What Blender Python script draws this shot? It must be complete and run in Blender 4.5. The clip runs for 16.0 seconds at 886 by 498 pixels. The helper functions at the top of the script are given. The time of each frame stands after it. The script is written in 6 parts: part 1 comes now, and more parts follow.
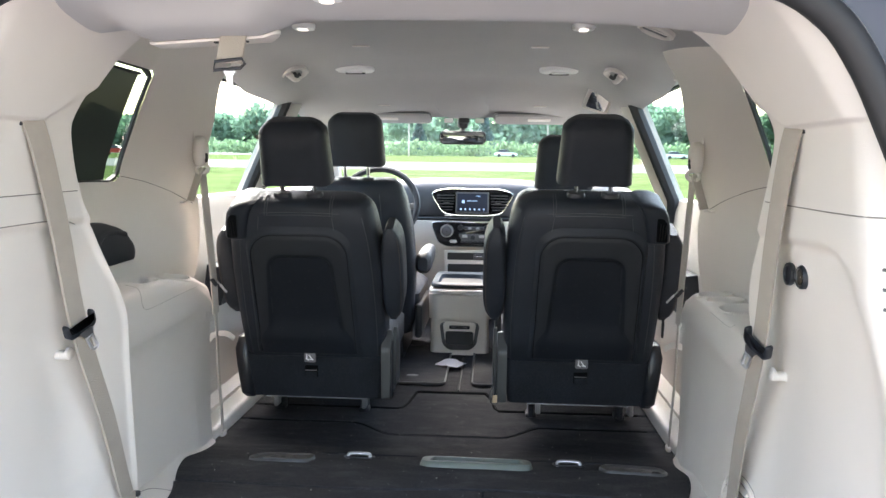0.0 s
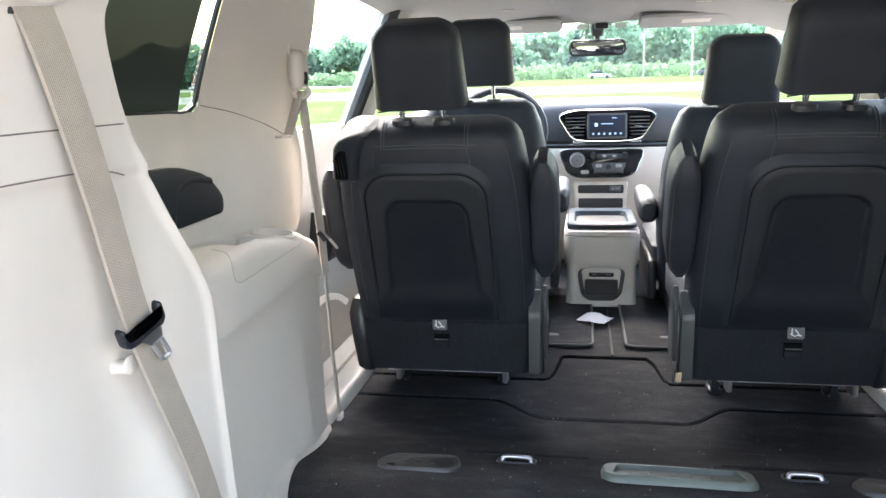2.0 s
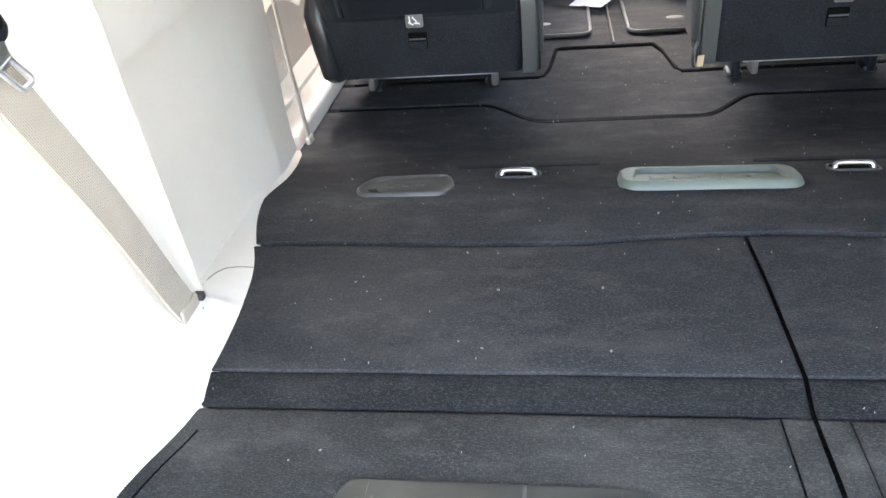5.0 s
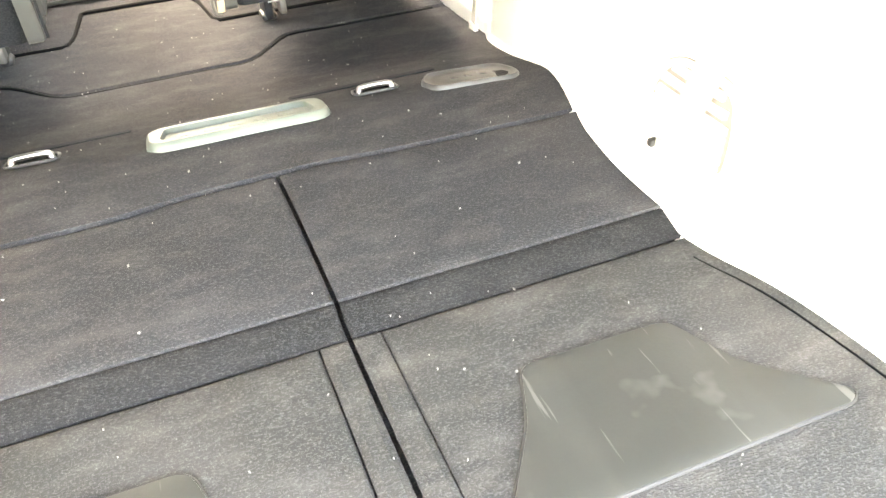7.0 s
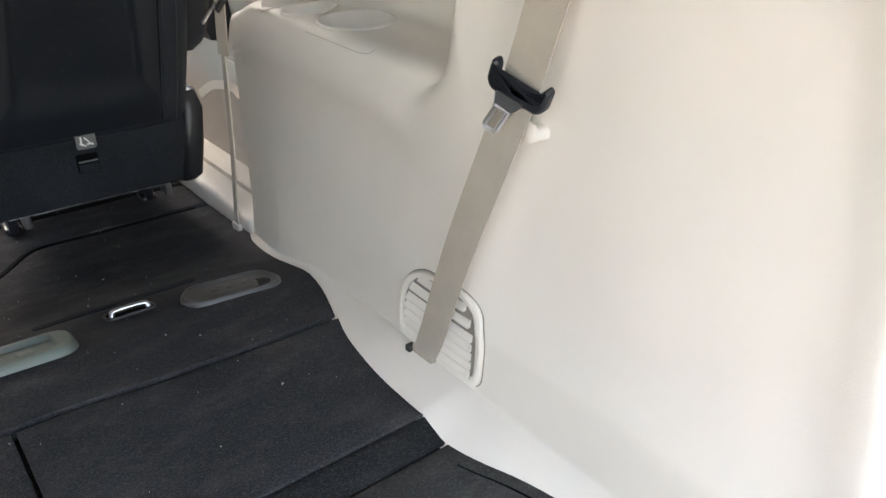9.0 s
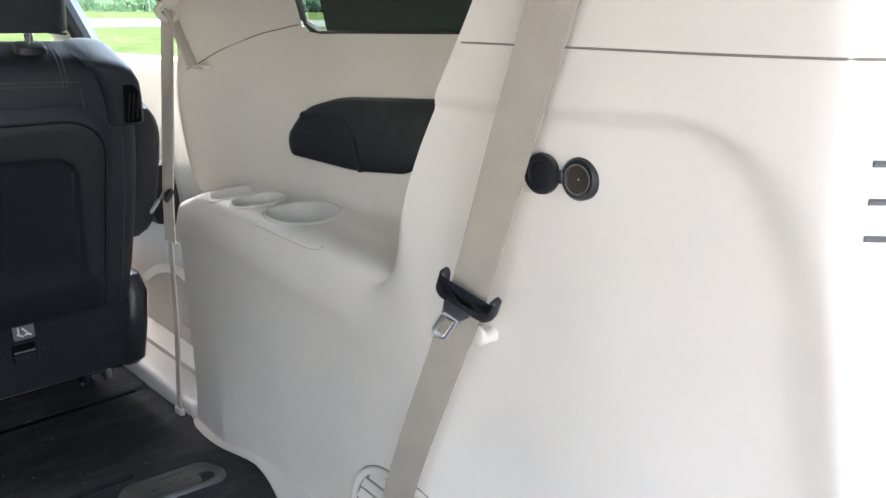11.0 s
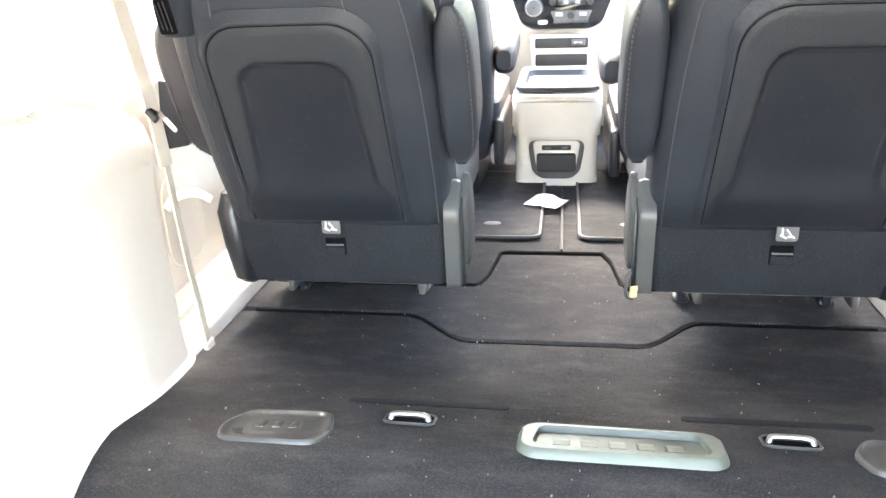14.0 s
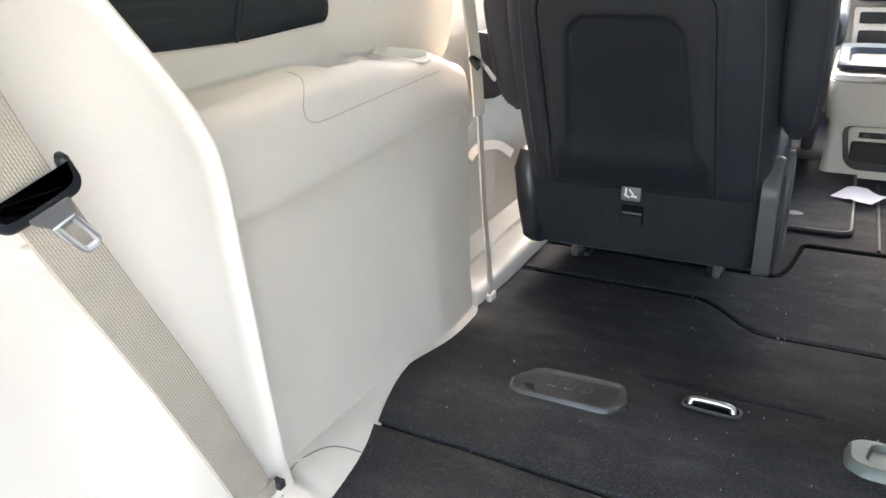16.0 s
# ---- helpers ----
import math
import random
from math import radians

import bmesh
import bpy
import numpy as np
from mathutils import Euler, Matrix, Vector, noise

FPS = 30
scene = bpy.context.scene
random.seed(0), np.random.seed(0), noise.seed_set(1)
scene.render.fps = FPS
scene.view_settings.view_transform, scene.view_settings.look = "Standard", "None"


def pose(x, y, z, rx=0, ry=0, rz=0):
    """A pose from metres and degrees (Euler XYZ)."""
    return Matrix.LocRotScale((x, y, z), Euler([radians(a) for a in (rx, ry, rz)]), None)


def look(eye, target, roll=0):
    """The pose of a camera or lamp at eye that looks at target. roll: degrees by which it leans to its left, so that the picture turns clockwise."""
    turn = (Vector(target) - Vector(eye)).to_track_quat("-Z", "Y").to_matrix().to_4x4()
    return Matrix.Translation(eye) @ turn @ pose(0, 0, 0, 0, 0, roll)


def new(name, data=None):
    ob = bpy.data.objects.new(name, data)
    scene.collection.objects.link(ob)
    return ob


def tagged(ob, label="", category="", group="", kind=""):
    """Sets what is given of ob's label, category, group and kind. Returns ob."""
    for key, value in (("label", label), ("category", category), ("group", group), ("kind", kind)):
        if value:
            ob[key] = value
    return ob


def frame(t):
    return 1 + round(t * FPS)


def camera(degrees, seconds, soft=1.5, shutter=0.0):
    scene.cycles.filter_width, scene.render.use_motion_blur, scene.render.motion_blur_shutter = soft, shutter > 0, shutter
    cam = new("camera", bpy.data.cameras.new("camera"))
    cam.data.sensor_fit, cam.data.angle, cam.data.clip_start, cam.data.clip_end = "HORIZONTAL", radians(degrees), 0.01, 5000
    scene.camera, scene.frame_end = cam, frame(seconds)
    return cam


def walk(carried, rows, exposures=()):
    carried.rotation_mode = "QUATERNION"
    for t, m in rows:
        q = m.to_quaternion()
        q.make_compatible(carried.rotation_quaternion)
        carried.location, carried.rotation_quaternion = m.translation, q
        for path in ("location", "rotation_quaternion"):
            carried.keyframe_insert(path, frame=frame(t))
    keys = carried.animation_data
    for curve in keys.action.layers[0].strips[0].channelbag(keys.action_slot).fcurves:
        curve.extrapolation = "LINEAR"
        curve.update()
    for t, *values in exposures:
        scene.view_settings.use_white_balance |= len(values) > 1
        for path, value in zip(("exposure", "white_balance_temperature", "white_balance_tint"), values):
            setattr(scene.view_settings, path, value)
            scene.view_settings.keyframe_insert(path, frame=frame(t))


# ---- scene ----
cam = camera(60.3, 16.0)
PATH = [
    (0, (0.125, -0.031, 0.697), (0.004, 1.954, 0.492), 0.8),
    (0.5, (0.121, 0.015, 0.694), (-0.082, 1.989, 0.448), 0.1),
    (1, (0.027, 0.134, 0.694), (-0.215, 2.091, 0.361), -0.3),
    (1.5, (-0.077, 0.28, 0.69), (-0.347, 2.224, 0.306), -1.6),
    (2, (-0.068, 0.43, 0.673), (-0.425, 2.359, 0.285), -1.6),
    (2.1, (-0.057, 0.454, 0.669), (-0.445, 2.378, 0.286), -1.3),
    (2.5, (-0.059, 0.528, 0.666), (-0.569, 2.421, 0.271), -1.0),
    (3, (-0.101, 0.568, 0.676), (-0.747, 2.411, 0.246), -2.7),
    (3.2, (-0.124, 0.58, 0.674), (-0.803, 2.405, 0.214), -3.2),
    (5.3, (-0.12, 0.679, 0.563), (-0.261, 2.306, -0.593), -5.6),
    (5.5, (-0.104, 0.686, 0.553), (-0.124, 2.298, -0.63), -4.8),
    (6, (-0.048, 0.681, 0.543), (0.167, 2.239, -0.693), -4.5),
    (6.5, (-0.008, 0.68, 0.534), (0.392, 2.187, -0.718), -3.4),
    (7, (0.022, 0.687, 0.536), (0.576, 2.164, -0.694), -2.8),
    (7.5, (0.057, 0.69, 0.551), (0.757, 2.146, -0.628), -3.1),
    (8, (0.083, 0.686, 0.57), (0.931, 2.125, -0.529), -2.3),
    (8.5, (0.092, 0.689, 0.59), (1.079, 2.1, -0.428), -0.8),
    (9, (0.087, 0.694, 0.614), (1.188, 2.09, -0.303), 0.2),
    (9.5, (0.096, 0.701, 0.639), (1.278, 2.103, -0.159), 1.0),
    (9.7, (0.09, 0.698, 0.647), (1.313, 2.098, -0.09), 1.6),
    (11.8, (0.092, 0.733, 0.669), (1.404, 2.141, 0.125), -0.6),
    (12, (0.087, 0.757, 0.663), (1.354, 2.198, 0.1), -1.3),
    (12.5, (0.078, 0.839, 0.664), (1.01, 2.504, 0.065), -1.7),
    (13, (0.081, 0.887, 0.644), (0.467, 2.749, 0.026), -0.4),
    (13.5, (0.059, 0.89, 0.631), (0.058, 2.774, -0.042), -1.1),
    (14, (0.022, 0.882, 0.616), (-0.282, 2.716, -0.123), -2.4),
    (14.5, (-0.013, 0.877, 0.603), (-0.543, 2.636, -0.187), -3.7),
    (15, (-0.052, 0.871, 0.611), (-0.747, 2.564, -0.196), -3.8),
    (15.5, (-0.078, 0.872, 0.613), (-0.889, 2.525, -0.17), -3.4),
    (16, (-0.095, 0.881, 0.584), (-0.965, 2.506, -0.193), -2.1),
]
EXPOSURES = [(0, 3.5, 6750, 20), (1, 3.6, 6750, 20), (2, 3.85, 6750, 20), (3.2, 3.9, 6750, 20), (5.3, 5.15, 7100, 20), (5.5, 5.53, 7250, 20), (6, 6.42, 8800, 20), (7.1, 6.35, 9400, 20), (7.6, 5.05, 8900, 20), (8.05, 4.2, 8400, 20), (8.5, 3.85, 8100, 20), (9, 3.65, 7400, 20), (12, 3.62, 6700, 20), (12.5, 4.05, 6900, 20), (13, 4.7, 7250, 20), (13.5, 5.3, 7250, 20), (14.0, 5.8, 7400, 20), (14.5, 5.38, 7600, 20), (15, 4.65, 7200, 20), (16, 4.27, 7200, 20)]
SIZE = 1.17  # metres per unit of the cabin plan
walk(cam, [(t, look(Vector(eye) * SIZE, Vector(target) * SIZE, roll)) for t, eye, target, roll in PATH], EXPOSURES)

# ---- light ----
world = bpy.data.worlds.new("sky")
scene.world = world
world.use_nodes = True
wt = world.node_tree
sky = wt.nodes.new("ShaderNodeTexSky")
sky.sky_type, sky.sun_disc = "NISHITA", False
sky.sun_elevation, sky.sun_rotation = radians(50), radians(-22)
sky.dust_density, sky.ozone_density, sky.air_density = 4.0, 1.0, 1.5
wt.links.new(sky.outputs[0], wt.nodes["Background"].inputs[0])
wt.nodes["Background"].inputs[1].default_value = 0.15
sun = new("sun", bpy.data.lights.new("sun", "SUN"))
sun.data.energy, sun.data.angle, sun.data.color = 1.8, radians(60), (1.0, 0.98, 0.955)
sun.matrix_world = look((-1.9, 4.8, 6.0), (0, 0, 0))


# ---- materials ----
def material(name, color, rough=0.5, metal=0.0, vary=0.06, scale=6.0, grain=0.0, grain_scale=400.0, kind="noise", spec=0.5, spots=0.0, dust=0.0):
    """A surface with colour that varies at two scales and fine relief."""
    m = bpy.data.materials.new(name)
    m.use_nodes = True
    t = m.node_tree
    b = t.nodes["Principled BSDF"]
    b.inputs["Roughness"].default_value = rough
    b.inputs["Metallic"].default_value = metal
    b.inputs["Specular IOR Level"].default_value = spec
    co = t.nodes.new("ShaderNodeTexCoord")
    n1 = t.nodes.new("ShaderNodeTexNoise")
    n1.inputs["Scale"].default_value, n1.inputs["Detail"].default_value = scale, 6.0
    t.links.new(co.outputs["Object"], n1.inputs["Vector"])
    ramp = t.nodes.new("ShaderNodeValToRGB")
    ramp.color_ramp.elements[0].position, ramp.color_ramp.elements[1].position = 0.3, 0.72
    ramp.color_ramp.elements[0].color = (*[c * (1 - vary) for c in color], 1)
    ramp.color_ramp.elements[1].color = (*[min(1, c * (1 + vary)) for c in color], 1)
    t.links.new(n1.outputs["Fac"], ramp.inputs[0])
    out = ramp.outputs[0]
    if spots:
        n3 = t.nodes.new("ShaderNodeTexNoise")
        n3.inputs["Scale"].default_value, n3.inputs["Detail"].default_value = grain_scale * 0.55, 3.0
        t.links.new(co.outputs["Object"], n3.inputs["Vector"])
        r3 = t.nodes.new("ShaderNodeValToRGB")
        r3.color_ramp.elements[0].position, r3.color_ramp.elements[1].position = 0.42, 0.75
        r3.color_ramp.elements[0].color, r3.color_ramp.elements[1].color = (0, 0, 0, 1), (spots, spots, spots, 1)
        t.links.new(n3.outputs["Fac"], r3.inputs[0])
        mix = t.nodes.new("ShaderNodeMix")
        mix.data_type, mix.blend_type = "RGBA", "ADD"
        mix.inputs[0].default_value = 1.0
        t.links.new(out, mix.inputs[6])
        t.links.new(r3.outputs[0], mix.inputs[7])
        out = mix.outputs[2]
    if dust:
        n4 = t.nodes.new("ShaderNodeTexNoise")
        n4.inputs["Scale"].default_value, n4.inputs["Detail"].default_value, n4.inputs["Distortion"].default_value = 6.0, 9.0, 1.5
        t.links.new(co.outputs["Object"], n4.inputs["Vector"])
        r4 = t.nodes.new("ShaderNodeValToRGB")
        r4.color_ramp.elements[0].position, r4.color_ramp.elements[1].position = 0.52, 0.80
        r4.color_ramp.elements[0].color, r4.color_ramp.elements[1].color = (0, 0, 0, 1), (dust, dust, dust, 1)
        t.links.new(n4.outputs["Fac"], r4.inputs[0])
        mix = t.nodes.new("ShaderNodeMix")
        mix.data_type = "RGBA"
        mix.inputs[7].default_value = (0.135, 0.130, 0.122, 1)
        t.links.new(r4.outputs[0], mix.inputs[0])
        t.links.new(out, mix.inputs[6])
        out = mix.outputs[2]
    t.links.new(out, b.inputs["Base Color"])
    rr = t.nodes.new("ShaderNodeMapRange")
    rr.inputs["To Min"].default_value, rr.inputs["To Max"].default_value = max(0.02, rough - 0.08), min(1, rough + 0.08)
    t.links.new(n1.outputs["Fac"], rr.inputs["Value"])
    t.links.new(rr.outputs[0], b.inputs["Roughness"])
    if grain:
        if kind == "noise":
            n2 = t.nodes.new("ShaderNodeTexNoise")
            n2.inputs["Detail"].default_value = 3.0
            o2 = n2.outputs["Fac"]
        else:
            n2 = t.nodes.new("ShaderNodeTexVoronoi")
            o2 = n2.outputs["Distance"]
        n2.inputs["Scale"].default_value = grain_scale
        t.links.new(co.outputs["Object"], n2.inputs["Vector"])
        bump = t.nodes.new("ShaderNodeBump")
        bump.inputs["Strength"].default_value, bump.inputs["Distance"].default_value = grain, 0.002
        t.links.new(o2, bump.inputs["Height"])
        t.links.new(bump.outputs[0], b.inputs["Normal"])
    return m


def webbing(name, color):
    """Woven belt: staggered raised ribs along its run."""
    m = material(name, color, 0.7, vary=0.06, scale=30)
    t = m.node_tree
    b = t.nodes["Principled BSDF"]
    uv = t.nodes.new("ShaderNodeUVMap")
    mp = t.nodes.new("ShaderNodeMapping")
    mp.inputs["Rotation"].default_value = (0, 0, radians(90))
    br = t.nodes.new("ShaderNodeTexBrick")
    br.offset, br.squash = 0.5, 1.0
    for k, v in (("Scale", 1.0), ("Mortar Size", 0.0008), ("Mortar Smooth", 1.0), ("Brick Width", 0.0040), ("Row Height", 0.0022)):
        br.inputs[k].default_value = v
    br.inputs["Color1"].default_value = br.inputs["Color2"].default_value = (1, 1, 1, 1)
    br.inputs["Mortar"].default_value = (0.925, 0.92, 0.915, 1)
    t.links.new(uv.outputs[0], mp.inputs[0])
    t.links.new(mp.outputs[0], br.inputs["Vector"])
    old = b.inputs["Base Color"].links[0].from_socket
    mix = t.nodes.new("ShaderNodeMix")
    mix.data_type, mix.blend_type = "RGBA", "MULTIPLY"
    mix.inputs[0].default_value = 1.0
    t.links.new(old, mix.inputs[6])
    t.links.new(br.outputs["Color"], mix.inputs[7])
    t.links.new(mix.outputs[2], b.inputs["Base Color"])
    bump = t.nodes.new("ShaderNodeBump")
    bump.invert = True
    bump.inputs["Strength"].default_value, bump.inputs["Distance"].default_value = 0.45, 0.001
    t.links.new(br.outputs["Fac"], bump.inputs["Height"])
    t.links.new(bump.outputs[0], b.inputs["Normal"])
    return m


def fibres(name, color, pale, streak):
    """Matted needle-felt carpet: short fibres, pale ends, brushed patches and dust."""
    m = material(name, color, 0.98, vary=0.2, scale=3.0, spec=0.08)
    t = m.node_tree
    b = t.nodes["Principled BSDF"]
    co = t.nodes.new("ShaderNodeTexCoord")
    out = b.inputs["Base Color"].links[0].from_socket

    def layer(scale, stretch, turn, lo, hi, tint, detail=2.0, rough=0.5):
        nonlocal out
        mp = t.nodes.new("ShaderNodeMapping")
        mp.inputs["Rotation"].default_value, mp.inputs["Scale"].default_value = (0, 0, radians(turn)), stretch
        n = t.nodes.new("ShaderNodeTexNoise")
        n.inputs["Scale"].default_value, n.inputs["Detail"].default_value, n.inputs["Roughness"].default_value = scale, detail, rough
        r = t.nodes.new("ShaderNodeMapRange")
        r.inputs["From Min"].default_value, r.inputs["From Max"].default_value = lo, hi
        mix = t.nodes.new("ShaderNodeMix")
        mix.data_type, mix.blend_type = "RGBA", "ADD"
        mix.inputs[7].default_value = (*tint, 1)
        t.links.new(co.outputs["Object"], mp.inputs[0])
        t.links.new(mp.outputs[0], n.inputs["Vector"])
        t.links.new(n.outputs["Fac"], r.inputs["Value"])
        t.links.new(r.outputs[0], mix.inputs[0])
        t.links.new(out, mix.inputs[6])
        out = mix.outputs[2]
        return n
    fine = layer(620, (0.45, 1.0, 1.0), 12, 0.50, 0.80, (pale * 0.97, pale * 0.99, pale), 2.0)
    layer(900, (1.0, 0.4, 1.0), 30, 0.58, 0.80, (pale, pale * 0.98, pale * 0.97), 1.0)
    layer(26, (0.5, 1.0, 1.0), 8, 0.48, 0.75, (streak, streak * 0.93, streak * 0.86), 8.0, 0.65)
    layer(5, (0.6, 1.0, 1.0), 70, 0.50, 0.72, (streak * 0.8, streak * 0.76, streak * 0.72), 6.0)
    t.links.new(out, b.inputs["Base Color"])
    bump = t.nodes.new("ShaderNodeBump")
    bump.inputs["Strength"].default_value, bump.inputs["Distance"].default_value = 0.8, 0.002
    t.links.new(fine.outputs["Fac"], bump.inputs["Height"])
    t.links.new(bump.outputs[0], b.inputs["Normal"])
    return m


def scuffed(name, color, marks=1.0):
    """Hard rubber plate with dull bands, scratches and dry marks."""
    m = material(name, color, 0.5, vary=0.15, scale=5, grain=0.06, grain_scale=300, spec=0.28)
    t = m.node_tree
    b = t.nodes["Principled BSDF"]
    co = t.nodes.new("ShaderNodeTexCoord")
    out = b.inputs["Base Color"].links[0].from_socket
    for scale, stretch, turn, lo, hi, amount in ((11, (1, 0.15, 1), 22, 0.48, 0.72, 0.016), (90, (1, 0.06, 1), -50, 0.68, 0.71, 0.05), (80, (1, 0.07, 1), 35, 0.68, 0.71, 0.05), (100, (1, 0.09, 1), 5, 0.70, 0.73, 0.05), (14, (1, 1, 1), 0, 0.64, 0.74, 0.035)):
        mp = t.nodes.new("ShaderNodeMapping")
        mp.inputs["Rotation"].default_value, mp.inputs["Scale"].default_value = (0, 0, radians(turn)), stretch
        n = t.nodes.new("ShaderNodeTexNoise")
        n.inputs["Scale"].default_value, n.inputs["Detail"].default_value = scale, 3.0
        r = t.nodes.new("ShaderNodeMapRange")
        r.inputs["From Min"].default_value, r.inputs["From Max"].default_value = lo, hi
        mix = t.nodes.new("ShaderNodeMix")
        mix.data_type, mix.blend_type = "RGBA", "ADD"
        mix.inputs[7].default_value = (amount * marks, amount * marks, amount * marks * 0.93, 1)
        t.links.new(co.outputs["Object"], mp.inputs[0])
        t.links.new(mp.outputs[0], n.inputs["Vector"])
        t.links.new(n.outputs["Fac"], r.inputs["Value"])
        t.links.new(r.outputs[0], mix.inputs[0])
        t.links.new(out, mix.inputs[6])
        out = mix.outputs[2]
    t.links.new(out, b.inputs["Base Color"])
    return m


def glass(name, tint=(1, 1, 1), gloss=0.06):
    m = bpy.data.materials.new(name)
    m.use_nodes = True
    t = m.node_tree
    t.nodes.remove(t.nodes["Principled BSDF"])
    tr, gl, mx = t.nodes.new("ShaderNodeBsdfTransparent"), t.nodes.new("ShaderNodeBsdfGlossy"), t.nodes.new("ShaderNodeMixShader")
    tr.inputs[0].default_value = (*tint, 1)
    gl.inputs["Roughness"].default_value = 0.02
    mx.inputs[0].default_value = gloss
    t.links.new(tr.outputs[0], mx.inputs[1])
    t.links.new(gl.outputs[0], mx.inputs[2])
    t.links.new(mx.outputs[0], t.nodes["Material Output"].inputs[0])
    return m


def mesh_cloth(name, color, open_part):
    """A woven shade that lets a part of the light through."""
    m = material(name, color, 0.9)
    t = m.node_tree
    tr, mx = t.nodes.new("ShaderNodeBsdfTransparent"), t.nodes.new("ShaderNodeMixShader")
    mx.inputs[0].default_value = open_part
    t.links.new(t.nodes["Principled BSDF"].outputs[0], mx.inputs[1])
    t.links.new(tr.outputs[0], mx.inputs[2])
    t.links.new(mx.outputs[0], t.nodes["Material Output"].inputs[0])
    return m


def glowing(name, color, strength):
    m = bpy.data.materials.new(name)
    m.use_nodes = True
    b = m.node_tree.nodes["Principled BSDF"]
    b.inputs["Base Color"].default_value = (*color, 1)
    b.inputs["Emission Color"].default_value = (*color, 1)
    b.inputs["Emission Strength"].default_value = strength
    return m


TRIM = material("beige_trim", (0.70, 0.652, 0.595), 0.55, vary=0.03, grain=0.12, grain_scale=900, kind="voronoi", spec=0.35)
TRIM2 = material("beige_smooth_plastic", (0.68, 0.63, 0.575), 0.4, vary=0.03, grain=0.04, grain_scale=700)
HEADLINER = material("headliner_cloth", (0.41, 0.40, 0.385), 0.95, vary=0.03, grain=0.25, grain_scale=900)
LEATHER = material("black_leather", (0.0210, 0.0252, 0.0328), 0.48, vary=0.2, scale=9, spec=0.3, grain=0.3, grain_scale=420, kind="voronoi")
BACKPANEL = material("black_back_panel", (0.018, 0.022, 0.029), 0.5, vary=0.15, grain=0.12, grain_scale=600, kind="voronoi", spec=0.25)
PANELRIM = material("black_satin_panel", (0.020, 0.0228, 0.0272), 0.5, vary=0.15, grain=0.2, grain_scale=500, kind="voronoi", spec=0.28)
INSERT = scuffed("black_back_insert", (0.0098, 0.0124, 0.0175), 0.16)
CARPET = fibres("black_carpet", (0.0258, 0.0266, 0.0298), 0.042, 0.025)
FLAPCARPET = fibres("grey_black_carpet", (0.0330, 0.0335, 0.0330), 0.043, 0.034)
# carpet with the shade of the step's riser put into its colour
SHADEDCARPET = fibres("shaded_carpet_edge", (0.013, 0.0135, 0.0145), 0.030, 0.012)
WELT = material("black_welt", (0.004, 0.0045, 0.005), 0.9, spec=0.05)
FELT = material("seat_felt", (0.012, 0.0145, 0.019), 0.95, vary=0.2, scale=12, grain=0.8, grain_scale=600, spec=0.2, spots=0.015)
RUBBER = scuffed("scuffed_rubber", (0.030, 0.0325, 0.030))
POCKET = material("grey_green_plastic", (0.10, 0.122, 0.105), 0.48, vary=0.12, scale=14, grain=0.05, grain_scale=300)
BLACK = material("black_plastic", (0.011, 0.013, 0.017), 0.38, vary=0.1, grain=0.06, grain_scale=600)
GREY = material("grey_plastic", (0.10, 0.10, 0.105), 0.4, vary=0.08, grain=0.05, grain_scale=600)
GLOSS = material("gloss_black", (0.01, 0.011, 0.013), 0.12, vary=0.05)
CHROME = material("chrome", (0.75, 0.76, 0.78), 0.14, 1.0, vary=0.03)
STEEL = material("satin_steel", (0.55, 0.55, 0.56), 0.32, 1.0, vary=0.05)
BRIGHT = material("bright_latch_steel", (0.80, 0.80, 0.82), 0.42, 1.0, vary=0.04)
PALEBELT = webbing("pale_belt_webbing", (0.52, 0.475, 0.42))
BELT = webbing("belt_webbing", (0.39, 0.347, 0.293))
SEAL = material("rubber_seal", (0.02, 0.02, 0.021), 0.6, vary=0.1)
PAINT = material("slate_paint", (0.06, 0.075, 0.10), 0.25, 0.3, vary=0.04)
GLASS = glass("clear_glass", (0.80, 0.94, 0.93))
WHITE = material("white_plastic", (0.80, 0.79, 0.76), 0.4, vary=0.03)
DARKGLASS = glass("privacy_glass", (0.24, 0.33, 0.28), 0.06)
SHADE = mesh_cloth("shade_mesh", (0.024, 0.034, 0.030), 0.010)
MIRROR = material("mirror_silver", (0.8, 0.82, 0.82), 0.03, 1.0, vary=0.0)
PAPER = material("white_paper", (0.75, 0.76, 0.82), 0.7, vary=0.03)
STITCH = material("brown_stitch", (0.085, 0.06, 0.05), 0.7)
LABEL = material("white_print", (0.7, 0.7, 0.7), 0.6)
SEAMLINE = material("trim_joint", (0.22, 0.20, 0.175), 0.8)
FINELINE = material("lid_joint", (0.46, 0.425, 0.38), 0.8)
THREAD = material("grey_thread", (0.05, 0.053, 0.06), 0.6)
COVER = material("dull_grey_plastic", (0.05, 0.052, 0.053), 0.38, vary=0.2, scale=12, grain=0.1, grain_scale=250)
LINT = material("grey_lint", (0.20, 0.195, 0.19), 0.9)
LABELBED = material("grey_label", (0.12, 0.12, 0.125), 0.5)
LENS = glowing("lamp_lens", (1.0, 0.96, 0.88), 0.14)
SCREEN = glowing("screen_face", (0.006, 0.012, 0.03), 0.03)
ICON = glowing("screen_icons", (0.5, 0.7, 1.0), 0.035)
WOODTAG = material("tan_tag", (0.5, 0.38, 0.25), 0.8)


